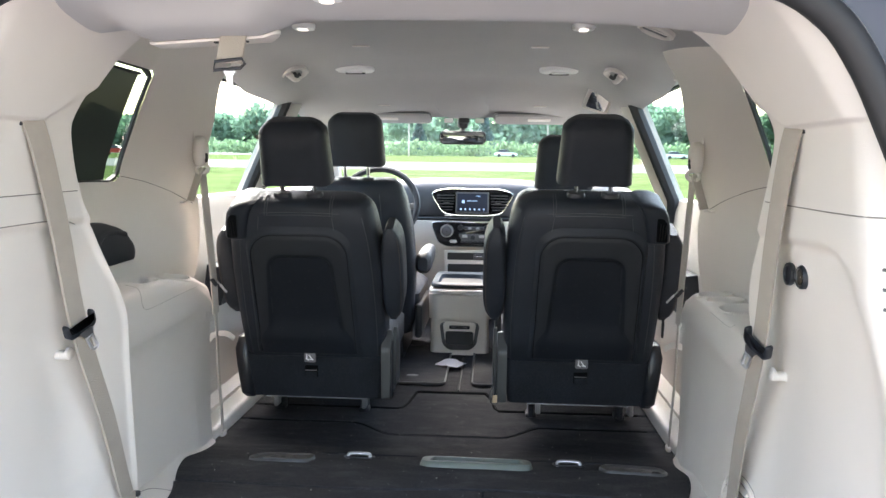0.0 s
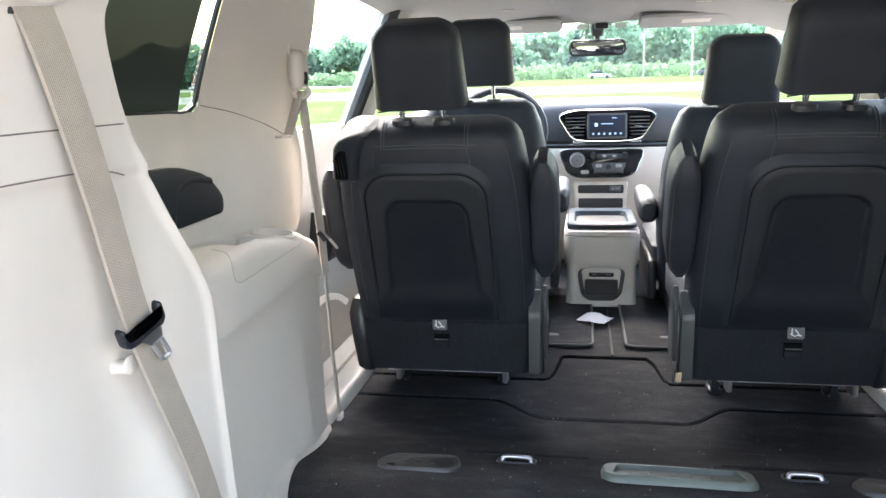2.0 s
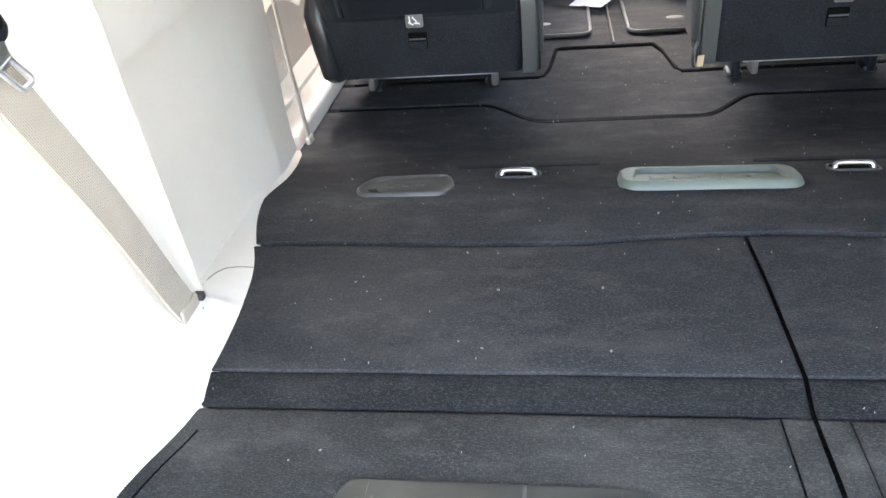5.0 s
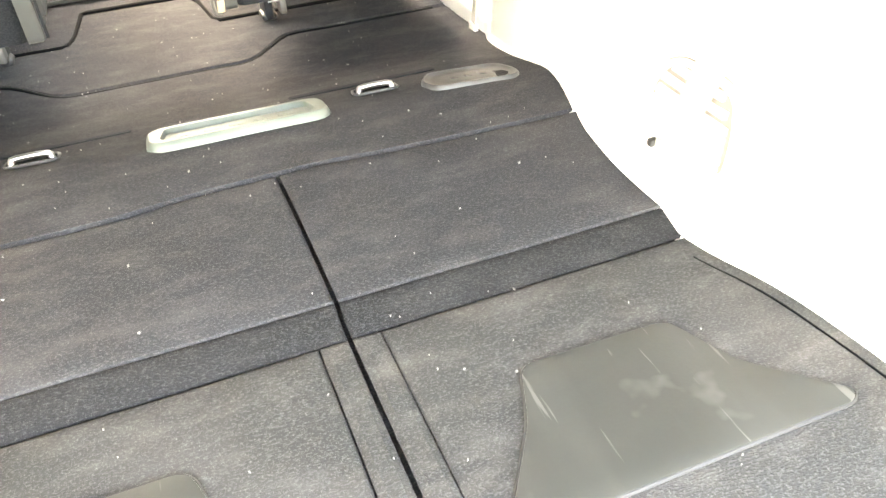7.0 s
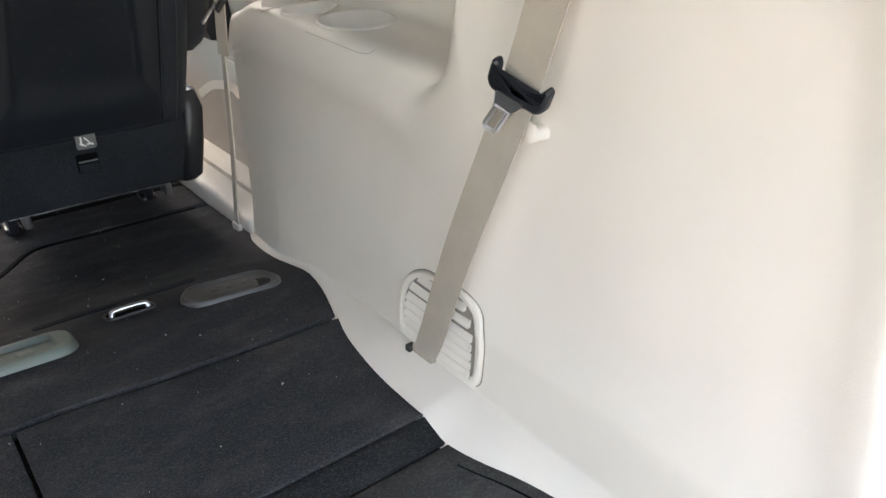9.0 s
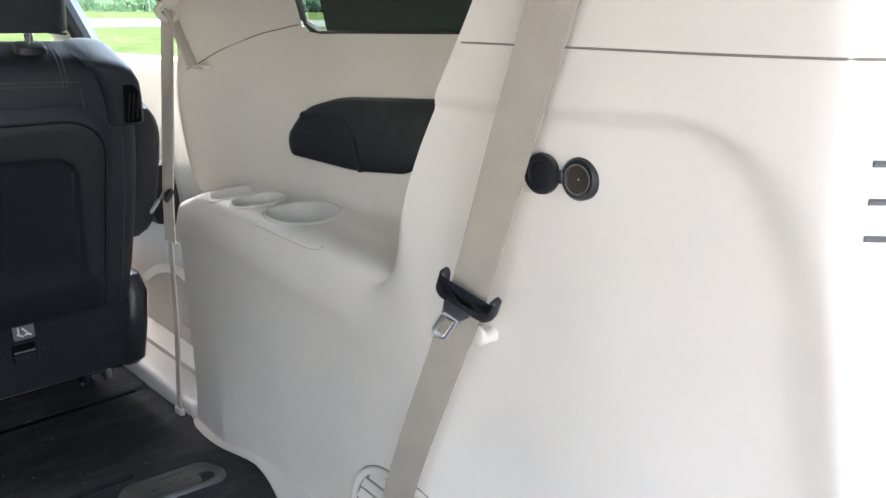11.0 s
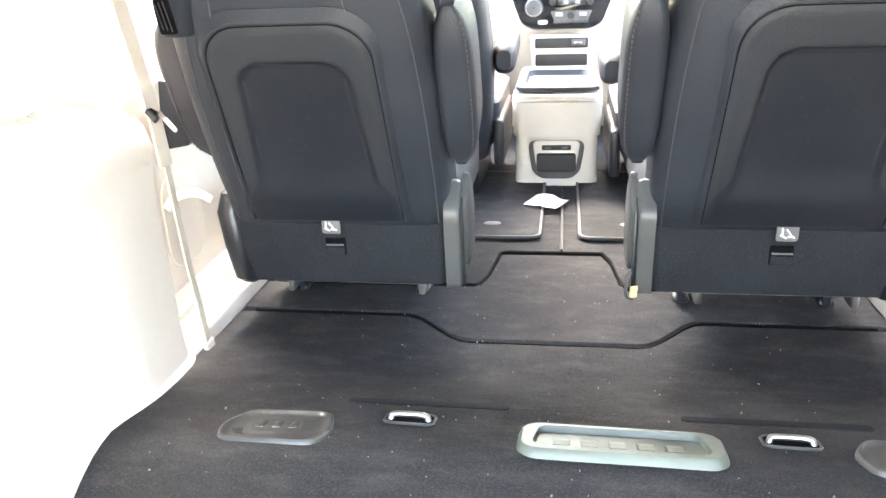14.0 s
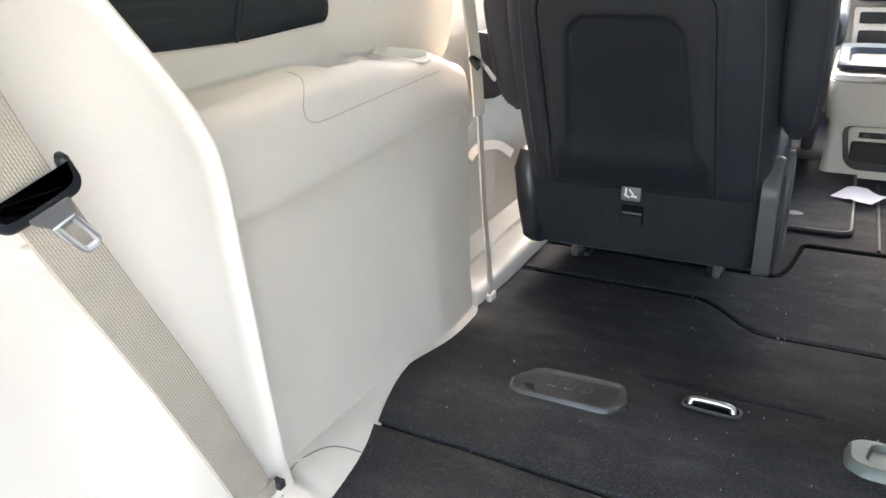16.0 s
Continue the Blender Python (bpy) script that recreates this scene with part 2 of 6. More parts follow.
# ---- mesh helpers ----
def part(name, bm, mat, parent=None, label="", sharp=40, kind=""):
    """Links a bmesh as one mesh object under a thing or a part."""
    bmesh.ops.recalc_face_normals(bm, faces=bm.faces)
    me = bpy.data.meshes.new(name)
    bm.to_mesh(me)
    bm.free()
    me.polygons.foreach_set("use_smooth", [True] * len(me.polygons))
    me.set_sharp_from_angle(angle=radians(sharp))
    me.materials.append(mat)
    ob = new(name, me)
    if parent is not None:
        ob.parent = parent
    return tagged(ob, label, "", "", kind)


def thing(name, label, category, group="", m=None, kind=""):
    ob = new(name)
    ob.empty_display_size = 0.05
    if m is not None:
        ob.matrix_world = m
    return tagged(ob, label, category, group, kind)


def loft(rings, loop=False, caps=False, bm=None):
    """Skin over rings of equally many points; loop: the rings are closed."""
    bm = bm or bmesh.new()
    vs = [[bm.verts.new(p) for p in r] for r in rings]
    n = len(rings[0])
    for a, b in zip(vs, vs[1:]):
        for i in range(n if loop else n - 1):
            k = (i + 1) % n
            bm.faces.new((a[i], a[k], b[k], b[i]))
    if caps:
        bm.faces.new(vs[0])
        bm.faces.new(list(reversed(vs[-1])))
    return bm


def curve_through(pts, steps=6):
    """A smooth line through points (Catmull-Rom)."""
    ps = [Vector(p) for p in pts]
    ps = [2 * ps[0] - ps[1]] + ps + [2 * ps[-1] - ps[-2]]
    out = []
    for a, b, c, d in zip(ps, ps[1:], ps[2:], ps[3:]):
        for k in range(steps):
            u = k / steps
            out.append(0.5 * ((2 * b) + (c - a) * u + (2 * a - 5 * b + 4 * c - d) * u * u + (3 * b - a - 3 * c + d) * u ** 3))
    return out + [ps[-2]]


def tube(pts, r, n=8, closed=False, bm=None, flat=1.0):
    """A round rod along points."""
    ps = [Vector(p) for p in pts]
    rings, up = [], None
    for i, p in enumerate(ps):
        a = ps[i - 1] if (i or closed) else p
        b = ps[(i + 1) % len(ps)] if (i < len(ps) - 1 or closed) else p
        d = (b - a).normalized()
        if up is None:
            up = d.orthogonal().normalized()
        up = (up - d * up.dot(d)).normalized()
        side = d.cross(up)
        rings.append([p + r * (math.cos(6.2832 * k / n) * up + flat * math.sin(6.2832 * k / n) * side) for k in range(n)])
    if closed:
        rings.append(rings[0])
        bm = loft(rings, True, False, bm)
        bmesh.ops.remove_doubles(bm, verts=bm.verts, dist=1e-5)
        return bm
    return loft(rings, True, True, bm)


def rbox(c, size, r=0.006, seg=3, bm=None):
    """A box with rounded edges."""
    b2 = bmesh.new()
    bmesh.ops.create_cube(b2, size=1.0, matrix=Matrix.Translation(c) @ Matrix.Diagonal((*size, 1)))
    bmesh.ops.bevel(b2, geom=b2.edges[:], offset=min(r, min(size) * 0.49), segments=seg, profile=0.5, affect="EDGES")
    if bm is None:
        return b2
    me = bpy.data.meshes.new("tmp")
    b2.to_mesh(me)
    bm.from_mesh(me)
    b2.free()
    bpy.data.meshes.remove(me)
    return bm


def round_rect(w, h, r, n=5, cx=0.0, cy=0.0, top=None):
    """Outline of a rounded rectangle, optionally narrower at its top."""
    top = w if top is None else top
    pts = []
    for sx, sy, a0 in ((1, 1, 0), (-1, 1, 90), (-1, -1, 180), (1, -1, 270)):
        ww = top if sy > 0 else w
        for k in range(n + 1):
            a = radians(a0 + 90 * k / n)
            pts.append((cx + sx * (ww / 2 - r) + r * math.cos(a), cy + sy * (h / 2 - r) + r * math.sin(a)))
    return pts


def slab(outline, thick, put, bevel=0.003):
    """A plate from a 2D outline: put(u, v, w) gives the place; its top edge is rounded."""
    cx, cy = sum(p[0] for p in outline) / len(outline), sum(p[1] for p in outline) / len(outline)

    def inset(d):
        out = []
        n = len(outline)
        for i, (x, y) in enumerate(outline):
            ax, ay = outline[i - 1]
            bx, by = outline[(i + 1) % n]
            tx, ty = bx - ax, by - ay
            L = math.hypot(tx, ty) or 1
            out.append((x - ty / L * d, y + tx / L * d))
        return out
    rings = []
    for d, w in ((0, 0), (0, thick - bevel), (bevel * 0.3, thick - bevel * 0.3), (bevel, thick)):
        rings.append([put(x, y, w) for x, y in inset(d)])
    return loft(rings, True, True)


def poly(pts, r=0.02, n=5):
    """An outline with its corners rounded."""
    out = []
    m = len(pts)
    for i, p in enumerate(pts):
        p = Vector(p)
        a, b = Vector(pts[i - 1]), Vector(pts[(i + 1) % m])
        da, db = (a - p), (b - p)
        ra = min(r, da.length * 0.45, db.length * 0.45)
        pa, pb = p + da.normalized() * ra, p + db.normalized() * ra
        for k in range(n + 1):
            u = k / n
            q = pa * (1 - u) ** 2 + p * 2 * u * (1 - u) + pb * u * u
            out.append((q.x, q.y))
    return out


def interp(tab, v):
    """Smooth reading of a short table of (v, value)."""
    if v <= tab[0][0]:
        return tab[0][1]
    for (a, x), (b, y) in zip(tab, tab[1:]):
        if v <= b:
            return x + (y - x) * (v - a) / (b - a)
    return tab[-1][1]


def sstep(u):
    u = max(0.0, min(1.0, u))
    return u * u * (3 - 2 * u)


def strap(pts, width, side, thick=0.0016):
    """A belt along points; side(i): its width's direction."""
    bm = bmesh.new()
    uvl = bm.loops.layers.uv.new("UVMap")
    ps = [Vector(p) for p in pts]
    run, rows = 0.0, []
    for i, p in enumerate(ps):
        if i:
            run += (p - ps[i - 1]).length
        d = (ps[min(i + 1, len(ps) - 1)] - ps[max(i - 1, 0)]).normalized()
        w = Vector(side(i / (len(ps) - 1)))
        w = (w - d * w.dot(d)).normalized()
        n = d.cross(w) * thick
        rows.append((run, [bm.verts.new(p + w * width * k + n * e) for k, e in ((-.5, -1), (-.47, 1), (.47, 1), (.5, -1))]))
    us = (0.0, 0.03 * width, 0.97 * width, width)
    for (ra, a), (rb, b) in zip(rows, rows[1:]):
        for k in range(4):
            j = (k + 1) % 4
            f = bm.faces.new((a[k], a[j], b[j], b[k]))
            for lp, uv in zip(f.loops, ((us[k], ra), (us[j], ra), (us[j], rb), (us[k], rb))):
                lp[uvl].uv = uv
    bm.faces.new(rows[0][1])
    bm.faces.new(rows[-1][1][::-1])
    return bm


# ---- floor ----
FLOOR_Z = ((0.6, -0.02), (0.90, -0.004), (0.955, 0.010), (1.2, 0.010), (1.235, 0.010), (1.272, 0.025), (1.42, 0.022), (1.54, 0.014), (1.70, 0.004), (1.80, -0.022), (2.02, -0.078), (2.2, -0.09), (2.7, -0.098), (5, -0.1))
EDGE_X = ((0.7, 0.585), (0.98, 0.562), (1.04, 0.555), (1.113, 0.544), (1.147, 0.530), (1.2, 0.508), (1.26, 0.503), (1.33, 0.504), (1.40, 0.510), (1.49, 0.527), (1.574, 0.560), (1.65, 0.584), (1.71, 0.592), (1.84, 0.597), (1.93, 0.612), (2.01, 0.632), (2.07, 0.648), (2.13, 0.70), (5, 0.70))


def floor_z(y):
    return interp(FLOOR_Z, y)


def edge_x(y):
    return sum(interp(EDGE_X, y + d) for d in (-0.03, -0.015, 0, 0.015, 0.03)) / 5


def carpet_panel(name, x0, x1, y0, y1, parent, mat, lift=0.0, nx=24, ny=14, roll=0.018):
    """A padded carpet piece; its borders (numbers or functions) roll down into the joints."""
    f = lambda v: v if callable(v) else (lambda _: v)
    x0, x1, y0, y1 = f(x0), f(x1), f(y0), f(y1)
    rings = []

    def ticks(n):
        return [(0, -roll), (0.002, -roll * 0.5), (0.006, -0.001)] + [(k / n, 0) for k in range(1, n)] + [(-0.006, -0.001), (-0.002, -roll * 0.5), (-1e-9, -roll)]
    for tv, dv in ticks(ny):
        ring = []
        for tu, du in ticks(nx):
            ym = y0(0)
            for _ in range(2):
                xa, xb = x0(ym), x1(ym)
                xs = xa + tu * (xb - xa) if (tu >= 0.02 or tu == 0) else (xa + tu if tu > 0 else xb + tu)
                ya, yb = y0(xs), y1(xs)
                ym = ya + tv * (yb - ya) if (tv >= 0.02 or tv == 0) else (ya + tv if tv > 0 else yb + tv)
            ring.append((xs, ym, floor_z(ym) + lift + min(du, dv) + 0.0012 * noise.noise((xs * 9, ym * 9, 3))))
        rings.append(ring)
    return part(name, loft(rings), mat, parent)


floor = thing("floor", "black carpeted load floor with folded seat panels", "floor", kind="structure")
base = bmesh.new()
loft([[(x, y, floor_z(y) - 0.030) for x in (-0.72, 0.72)] for y in [0.7 + 0.1 * k for k in range(40)]], bm=base)
part("floor_base", base, CARPET, floor)


def groove_front(x):
    """The winding joint in front of the pocket strip."""
    return 2.27 - 0.11 * sstep((x + 0.29) / 0.14) * sstep((0.30 - x) / 0.13)


def tab_front(x):
    return 2.43 + 0.20 * sstep((x + 0.15) / 0.03) * sstep((0.16 - x) / 0.03)


el = lambda y: -edge_x(y) - 0.01
er = lambda y: edge_x(y) + 0.01
SX = 0.122
carpet_panel("rear_flap", el, SX - 0.0325, 0.84, 1.2267, floor, FLAPCARPET, roll=0.005)
carpet_panel("rear_flap", SX + 0.0325, er, 0.84, 1.2267, floor, FLAPCARPET, roll=0.005)
carpet_panel("flap_border", SX - 0.031, SX - 0.0025, 0.84, 1.2267, floor, FLAPCARPET, nx=4, roll=0.004)
carpet_panel("flap_border", SX + 0.0025, SX + 0.031, 0.84, 1.2267, floor, FLAPCARPET, nx=4, roll=0.004)
bump_y = lambda x: 1.538 + 0.006 * math.sin(x * 9) + 0.008 * sstep((x + 0.1) * 8) * sstep((0.3 - x) * 8)
carpet_panel("seat_back_panel", el, SX - 0.0025, 1.270, bump_y, floor, CARPET, roll=0.004)
carpet_panel("seat_back_panel", SX + 0.0025, er, 1.270, bump_y, floor, CARPET, roll=0.004)
# the riser between the panels, coloured darker as if in shade
carpet_panel("panel_edge", el, SX - 0.0025, 1.228, 1.2698, floor, SHADEDCARPET, ny=5, roll=0.004)
carpet_panel("panel_edge", SX + 0.0025, er, 1.228, 1.2698, floor, SHADEDCARPET, ny=5, roll=0.004)
carpet_panel("pocket_strip", el, er, lambda x: bump_y(x) + 0.004, groove_front, floor, CARPET, nx=60, ny=24)
carpet_panel("centre_floor", el, er, lambda x: groove_front(x) + 0.010, tab_front, floor, CARPET, nx=60, ny=10)
carpet_panel("front_floor", el, er, lambda x: tab_front(x) + 0.010, 4.0, floor, CARPET, nx=60, ny=10)
for line, x0, x1 in ((groove_front, -0.62, 0.62), (tab_front, -0.62, 0.62)):
    part("carpet_welt", tube([(x0 + (x1 - x0) * k / 80, line(x0 + (x1 - x0) * k / 80) + 0.005, floor_z(2.25) - 0.0055) for k in range(81)], 0.0052, 6), WELT, floor)

for side in (-1, 1):
    part("edge_welt", tube([(side * (edge_x(0.86 + 0.011 * k) - 0.014), 0.86 + 0.011 * k, floor_z(0.86 + 0.011 * k) - 0.0004) for k in range(31)], 0.0016, 5), WELT, floor)

# ---- side trim ----
REAR = ((0.576, 0.042), (0.582, 0.105), (0.594, 0.22), (0.594, 0.34), (0.588, 0.42), (0.575, 0.48), (0.561, 0.54), (0.555, 0.60),
        (0.551, 0.65), (0.547, 0.70), (0.540, 0.750), (0.524, 0.785), (0.462, 0.88), (0.41, 0.93), (0.35, 0.96))
TRAY = ((0.637, 0.045), (0.646, 0.075), (0.646, 0.278), (0.638, 0.330), (0.645, 0.376), (0.660, 0.398), (0.720, 0.403), (0.738, 0.412),
        (0.748, 0.46), (0.768, 0.56), (0.790, 0.66), (0.745, 0.80), (0.690, 0.925), (0.655, 0.985), (0.625, 1.05))
PILLAR_Y = ((0.0, 1.385), (0.12, 1.372), (0.30, 1.36), (0.39, 1.352), (0.44, 1.338), (0.50, 1.298), (0.54, 1.268), (0.60, 1.227), (0.66, 1.185), (0.78, 1.140), (0.9, 1.17), (1.0, 1.27))
PILLAR_R = ((0.0, 1.36), (0.30, 1.345), (0.42, 1.318), (0.476, 1.296), (0.518, 1.273), (0.563, 1.248), (0.60, 1.228), (0.66, 1.185), (0.78, 1.11), (0.9, 1.15), (1.0, 1.27))
# the skirting band over the ledge: its foot and its upper crease, along the wall
FOOT_Z = ((1.42, 0.040), (1.53, 0.022), (1.65, 0.006), (1.85, -0.034), (2.05, -0.070))
BAND_Z = ((1.0, 0.108), (1.42, 0.098), (1.534, 0.080), (1.726, 0.058), (1.85, 0.028), (2.05, -0.006))
FOOT_X = ((1.40, 0.580), (1.53, 0.595), (1.65, 0.604), (1.84, 0.612), (2.05, 0.650))
SUNK_Y = ((0.1, 0.835), (0.2, 0.848), (0.515, 0.880), (0.575, 0.906), (0.60, 0.942), (0.611, 0.972))
# the tailgate opening's plane, set back towards the sill
OPEN_Y = ((0.0, 0.75), (0.15, 0.77), (0.40, 0.815), (0.55, 0.835), (1.0, 0.84))
WIN_ROWS = (11, 13)
WIN_Y = 1.79
BLEND = 0.034


def pillar_y(z, s=-1):
    """Where the rear pillar's proud edge stands, by height."""
    tab = PILLAR_R if s > 0 else PILLAR_Y
    return sum(interp(tab, z + d) for d in (-0.03, -0.015, 0, 0.015, 0.03)) / 5


def rear_point(k, y, s):
    if k == 0:
        return edge_x(y), floor_z(y) - 0.006
    x, z = REAR[k - 1]
    ridge = sstep((y - pillar_y(z, s) + 0.20) / 0.2)
    if k == 1:
        z = max(interp(FOOT_Z, y), floor_z(y) + 0.004)
    if k == 2:
        z = interp(BAND_Z, y)
    if k <= 2:
        x -= (0.022 if s < 0 else 0.0) * ridge
        x = max(x, edge_x(y) + 0.006)
    else:
        x -= (0.032 if s < 0 else 0.008) * ridge * sstep((z - 0.06) / 0.12) * sstep((0.56 - z) / 0.16)
        x += 0.03 * max(0, 1.06 - y) * sstep((0.70 - z) / 0.14)
    return x + (0.030 + 0.03 * sstep((0.5 - z) / 0.3)) * sstep((interp(OPEN_Y, z) + 0.048 - y) / 0.052), z


def sunk(z, y, s):
    """Depth of the wide field that is sunk into the rear panel."""
    deep = sstep((0.611 - z) / 0.016) * sstep((y - interp(SUNK_Y, z)) / 0.026) * sstep((z - 0.118) / 0.03)
    return 0.0085 * deep * sstep((1.30 - y) / 0.10)


def tray_point(k, y):
    if k == 0:
        return edge_x(y), floor_z(y) - 0.006
    x, z = TRAY[k - 1]
    if 3 <= k <= 7:
        x -= 0.040 * max(0, min(1, (2.0 - y) / 0.55))
    if k == 1:
        x, z = max(interp(FOOT_X, y), edge_x(y) + 0.004), max(interp(FOOT_Z, y), floor_z(y) + 0.004)
    if k == 2:
        x, z = max(interp(FOOT_X, y), edge_x(y) + 0.004) + 0.004, interp(BAND_Z, y)
    if k >= 8:
        x -= (0.105 if k < 13 else 0.075) * sstep((y - 1.74) / 0.34) * (0.3 if k == 8 else 0.6 if k == 9 else 0.85 if k == 10 else 1)
    if 4 <= k <= 8:
        z -= 0.035 * sstep((y - 1.90) / 0.14)
    x += 0.11 * sstep((y - (2.0 if k < 8 else 2.03)) / 0.09) ** 2 * (1 if k else 0.3)
    return x, z


def rear_row(k):
    return REAR[k - 1] if k else (0.5, 0.0)


def spline(pts, q):
    k = min(int(q), 14)
    u = q - k
    if k < 2:
        a, b = pts(k), pts(k + 1)
        return tuple(a[c] + (b[c] - a[c]) * u for c in (0, 1))
    p = [pts(max(0, min(15, k + d))) for d in (-1, 0, 1, 2)]
    return tuple(0.5 * (2 * p[1][c] + (p[2][c] - p[0][c]) * u + (2 * p[0][c] - 5 * p[1][c] + 4 * p[2][c] - p[3][c]) * u * u + (3 * p[1][c] - p[0][c] - 3 * p[2][c] + p[3][c]) * u ** 3) for c in (0, 1))


def blend_width(z, s):
    """The left trim has a crisp pillar edge, the right one flows into its box."""
    return 0.022 if s < 0 else BLEND + 0.13 * sstep((0.50 - z) / 0.16)


def dense_row(q, y, s=-1):
    """Inner face of the side trim at a fractional row, outward positive."""
    r = spline(lambda k: rear_point(k, y, s), q)
    # the upper pillar cover stands proud over a fold
    r = (r[0] + sunk(r[1], y, s) - 0.010 * sstep((r[1] - 0.757 - 0.6 * max(0, y - 1.06)) / 0.007), r[1])
    t = spline(lambda k: tray_point(k, y), q)
    if s < 0:
        # this side's tray climbs towards the wall, and the crease below its edge runs level
        t = (t[0], t[1] + 0.030 * sstep((q - 5.2) / 1.3) * sstep((9.0 - q) / 2.0) * (1 - 0.6 * sstep((y - 1.72) / 0.12)) + 0.07 * max(0.0, 1.80 - y) * sstep((q - 1.3) / 1.2) * sstep((4.0 - q) / 1.5))
    z0 = spline(rear_row, q)[1]
    b = sstep((y - pillar_y(z0, s) + max(0, blend_width(z0, s) - BLEND) * 0.4) / blend_width(z0, s))
    lip = 0.0
    if s < 0:
        lip = 0.008 * math.exp(-((y - pillar_y(z0) + 0.003) / 0.0055) ** 2) * sstep((z0 - 0.06) / 0.06) * sstep((0.66 - z0) / 0.08)
    return r[0] + (t[0] - r[0]) * b - lip, r[1] + (t[1] - r[1]) * b


# hollows in the tray tops: x, y, half sizes and depth
CUPS = {1: ((0.682, 1.866, 0.040, 0.033, 0.040), (0.684, 1.787, 0.042, 0.036, 0.058), (0.686, 1.660, 0.048, 0.062, 0.085)), -1: ((0.688, 1.876, 0.040, 0.040, 0.022),)}
HOLLOWS = {1: tuple((x, y, a * 1.01, b * 1.01, d + 0.012) for x, y, a, b, d in CUPS[1]), -1: tuple((x, y, a * 1.01, b * 1.01, d + 0.010) for x, y, a, b, d in CUPS[-1])}


def hollow(s, x, y):
    d = 0.0
    for cx, cy, rx, ry, deep in HOLLOWS[s]:
        r = math.hypot((x - cx) / rx, (y - cy) / ry)
        d = max(d, deep * sstep((1.05 - r) / 0.13))
    if s < 0:
        # a scoop that deepens towards a steep front end
        v = (y - 1.63) / 0.145
        across = sstep((x - 0.656) / 0.014) * sstep((0.745 - x) / 0.02)
        d = max(d, 0.032 * across * max(0.0, min(v, 1.0)) ** 1.4 * sstep((1.10 - v + 1.2 * (x - 0.70)) / 0.09))
    return d


def tray_top(s, x, y):
    """Height of the tray's top at a place, before its hollows."""
    lo, hi = 5.0, 8.2
    for _ in range(12):
        mid = (lo + hi) / 2
        if dense_row(mid, y, s)[0] < x:
            lo = mid
        else:
            hi = mid
    return dense_row(lo, y, s)[1]


def cup_holder(s, cx, cy, rx, ry, deep):
    """A moulded cup with a rolled rim, let into the tray."""
    t = thing("cup_holder", "beige moulded cup holder let into the side tray", "cup holder", "cup holders in the side trays")
    rings = []
    for k, dz in ((1.10, -0.002), (1.09, 0.0010), (1.04, 0.0026), (0.99, 0.0020), (0.95, -0.0030), (0.93, -deep * 0.5), (0.90, -deep * 0.9), (0.84, -deep), (0.4, -deep - 0.0005), (0.02, -deep - 0.0005)):
        ring, floor_of = [], tray_top(s, cx, cy)
        for a in range(36):
            u, v = math.cos(6.2832 * a / 36), math.sin(6.2832 * a / 36)
            u, v = abs(u) ** 0.85 * math.copysign(1, u), abs(v) ** 0.85 * math.copysign(1, v)
            ring.append((s * (cx + rx * k * u), cy + ry * k * v, tray_top(s, cx + rx * min(k, 1.0) * u, cy + ry * min(k, 1.0) * v) + dz if k > 0.96 else floor_of + dz))
        rings.append(ring)
    part("cup", loft(rings, True), TRIM, t, sharp=50)
    return t


def side_columns(q, s):
    """Stations along the trim for one row; they follow the pillar's edge."""
    z0 = spline(rear_row, q)[1]
    wide = blend_width(z0, s)
    yp = pillar_y(z0, s) - max(0, wide - BLEND) * 0.4
    ya = interp(OPEN_Y, z0) - 0.01
    ys = [ya + (yp - ya) * k / 60 for k in range(0, 8)] + [ya + (yp - ya) * (8 / 60 + 52 / 60 * (1 - (1 - k / 36) ** 1.6)) for k in range(36)]
    ys += [yp + wide * k / 8 for k in range(8)]
    a = yp + wide
    ys += [a + (WIN_Y - a) * k / 60 for k in range(61)]
    return ys + [WIN_Y + 0.007 + 0.007 * k for k in range(48)]


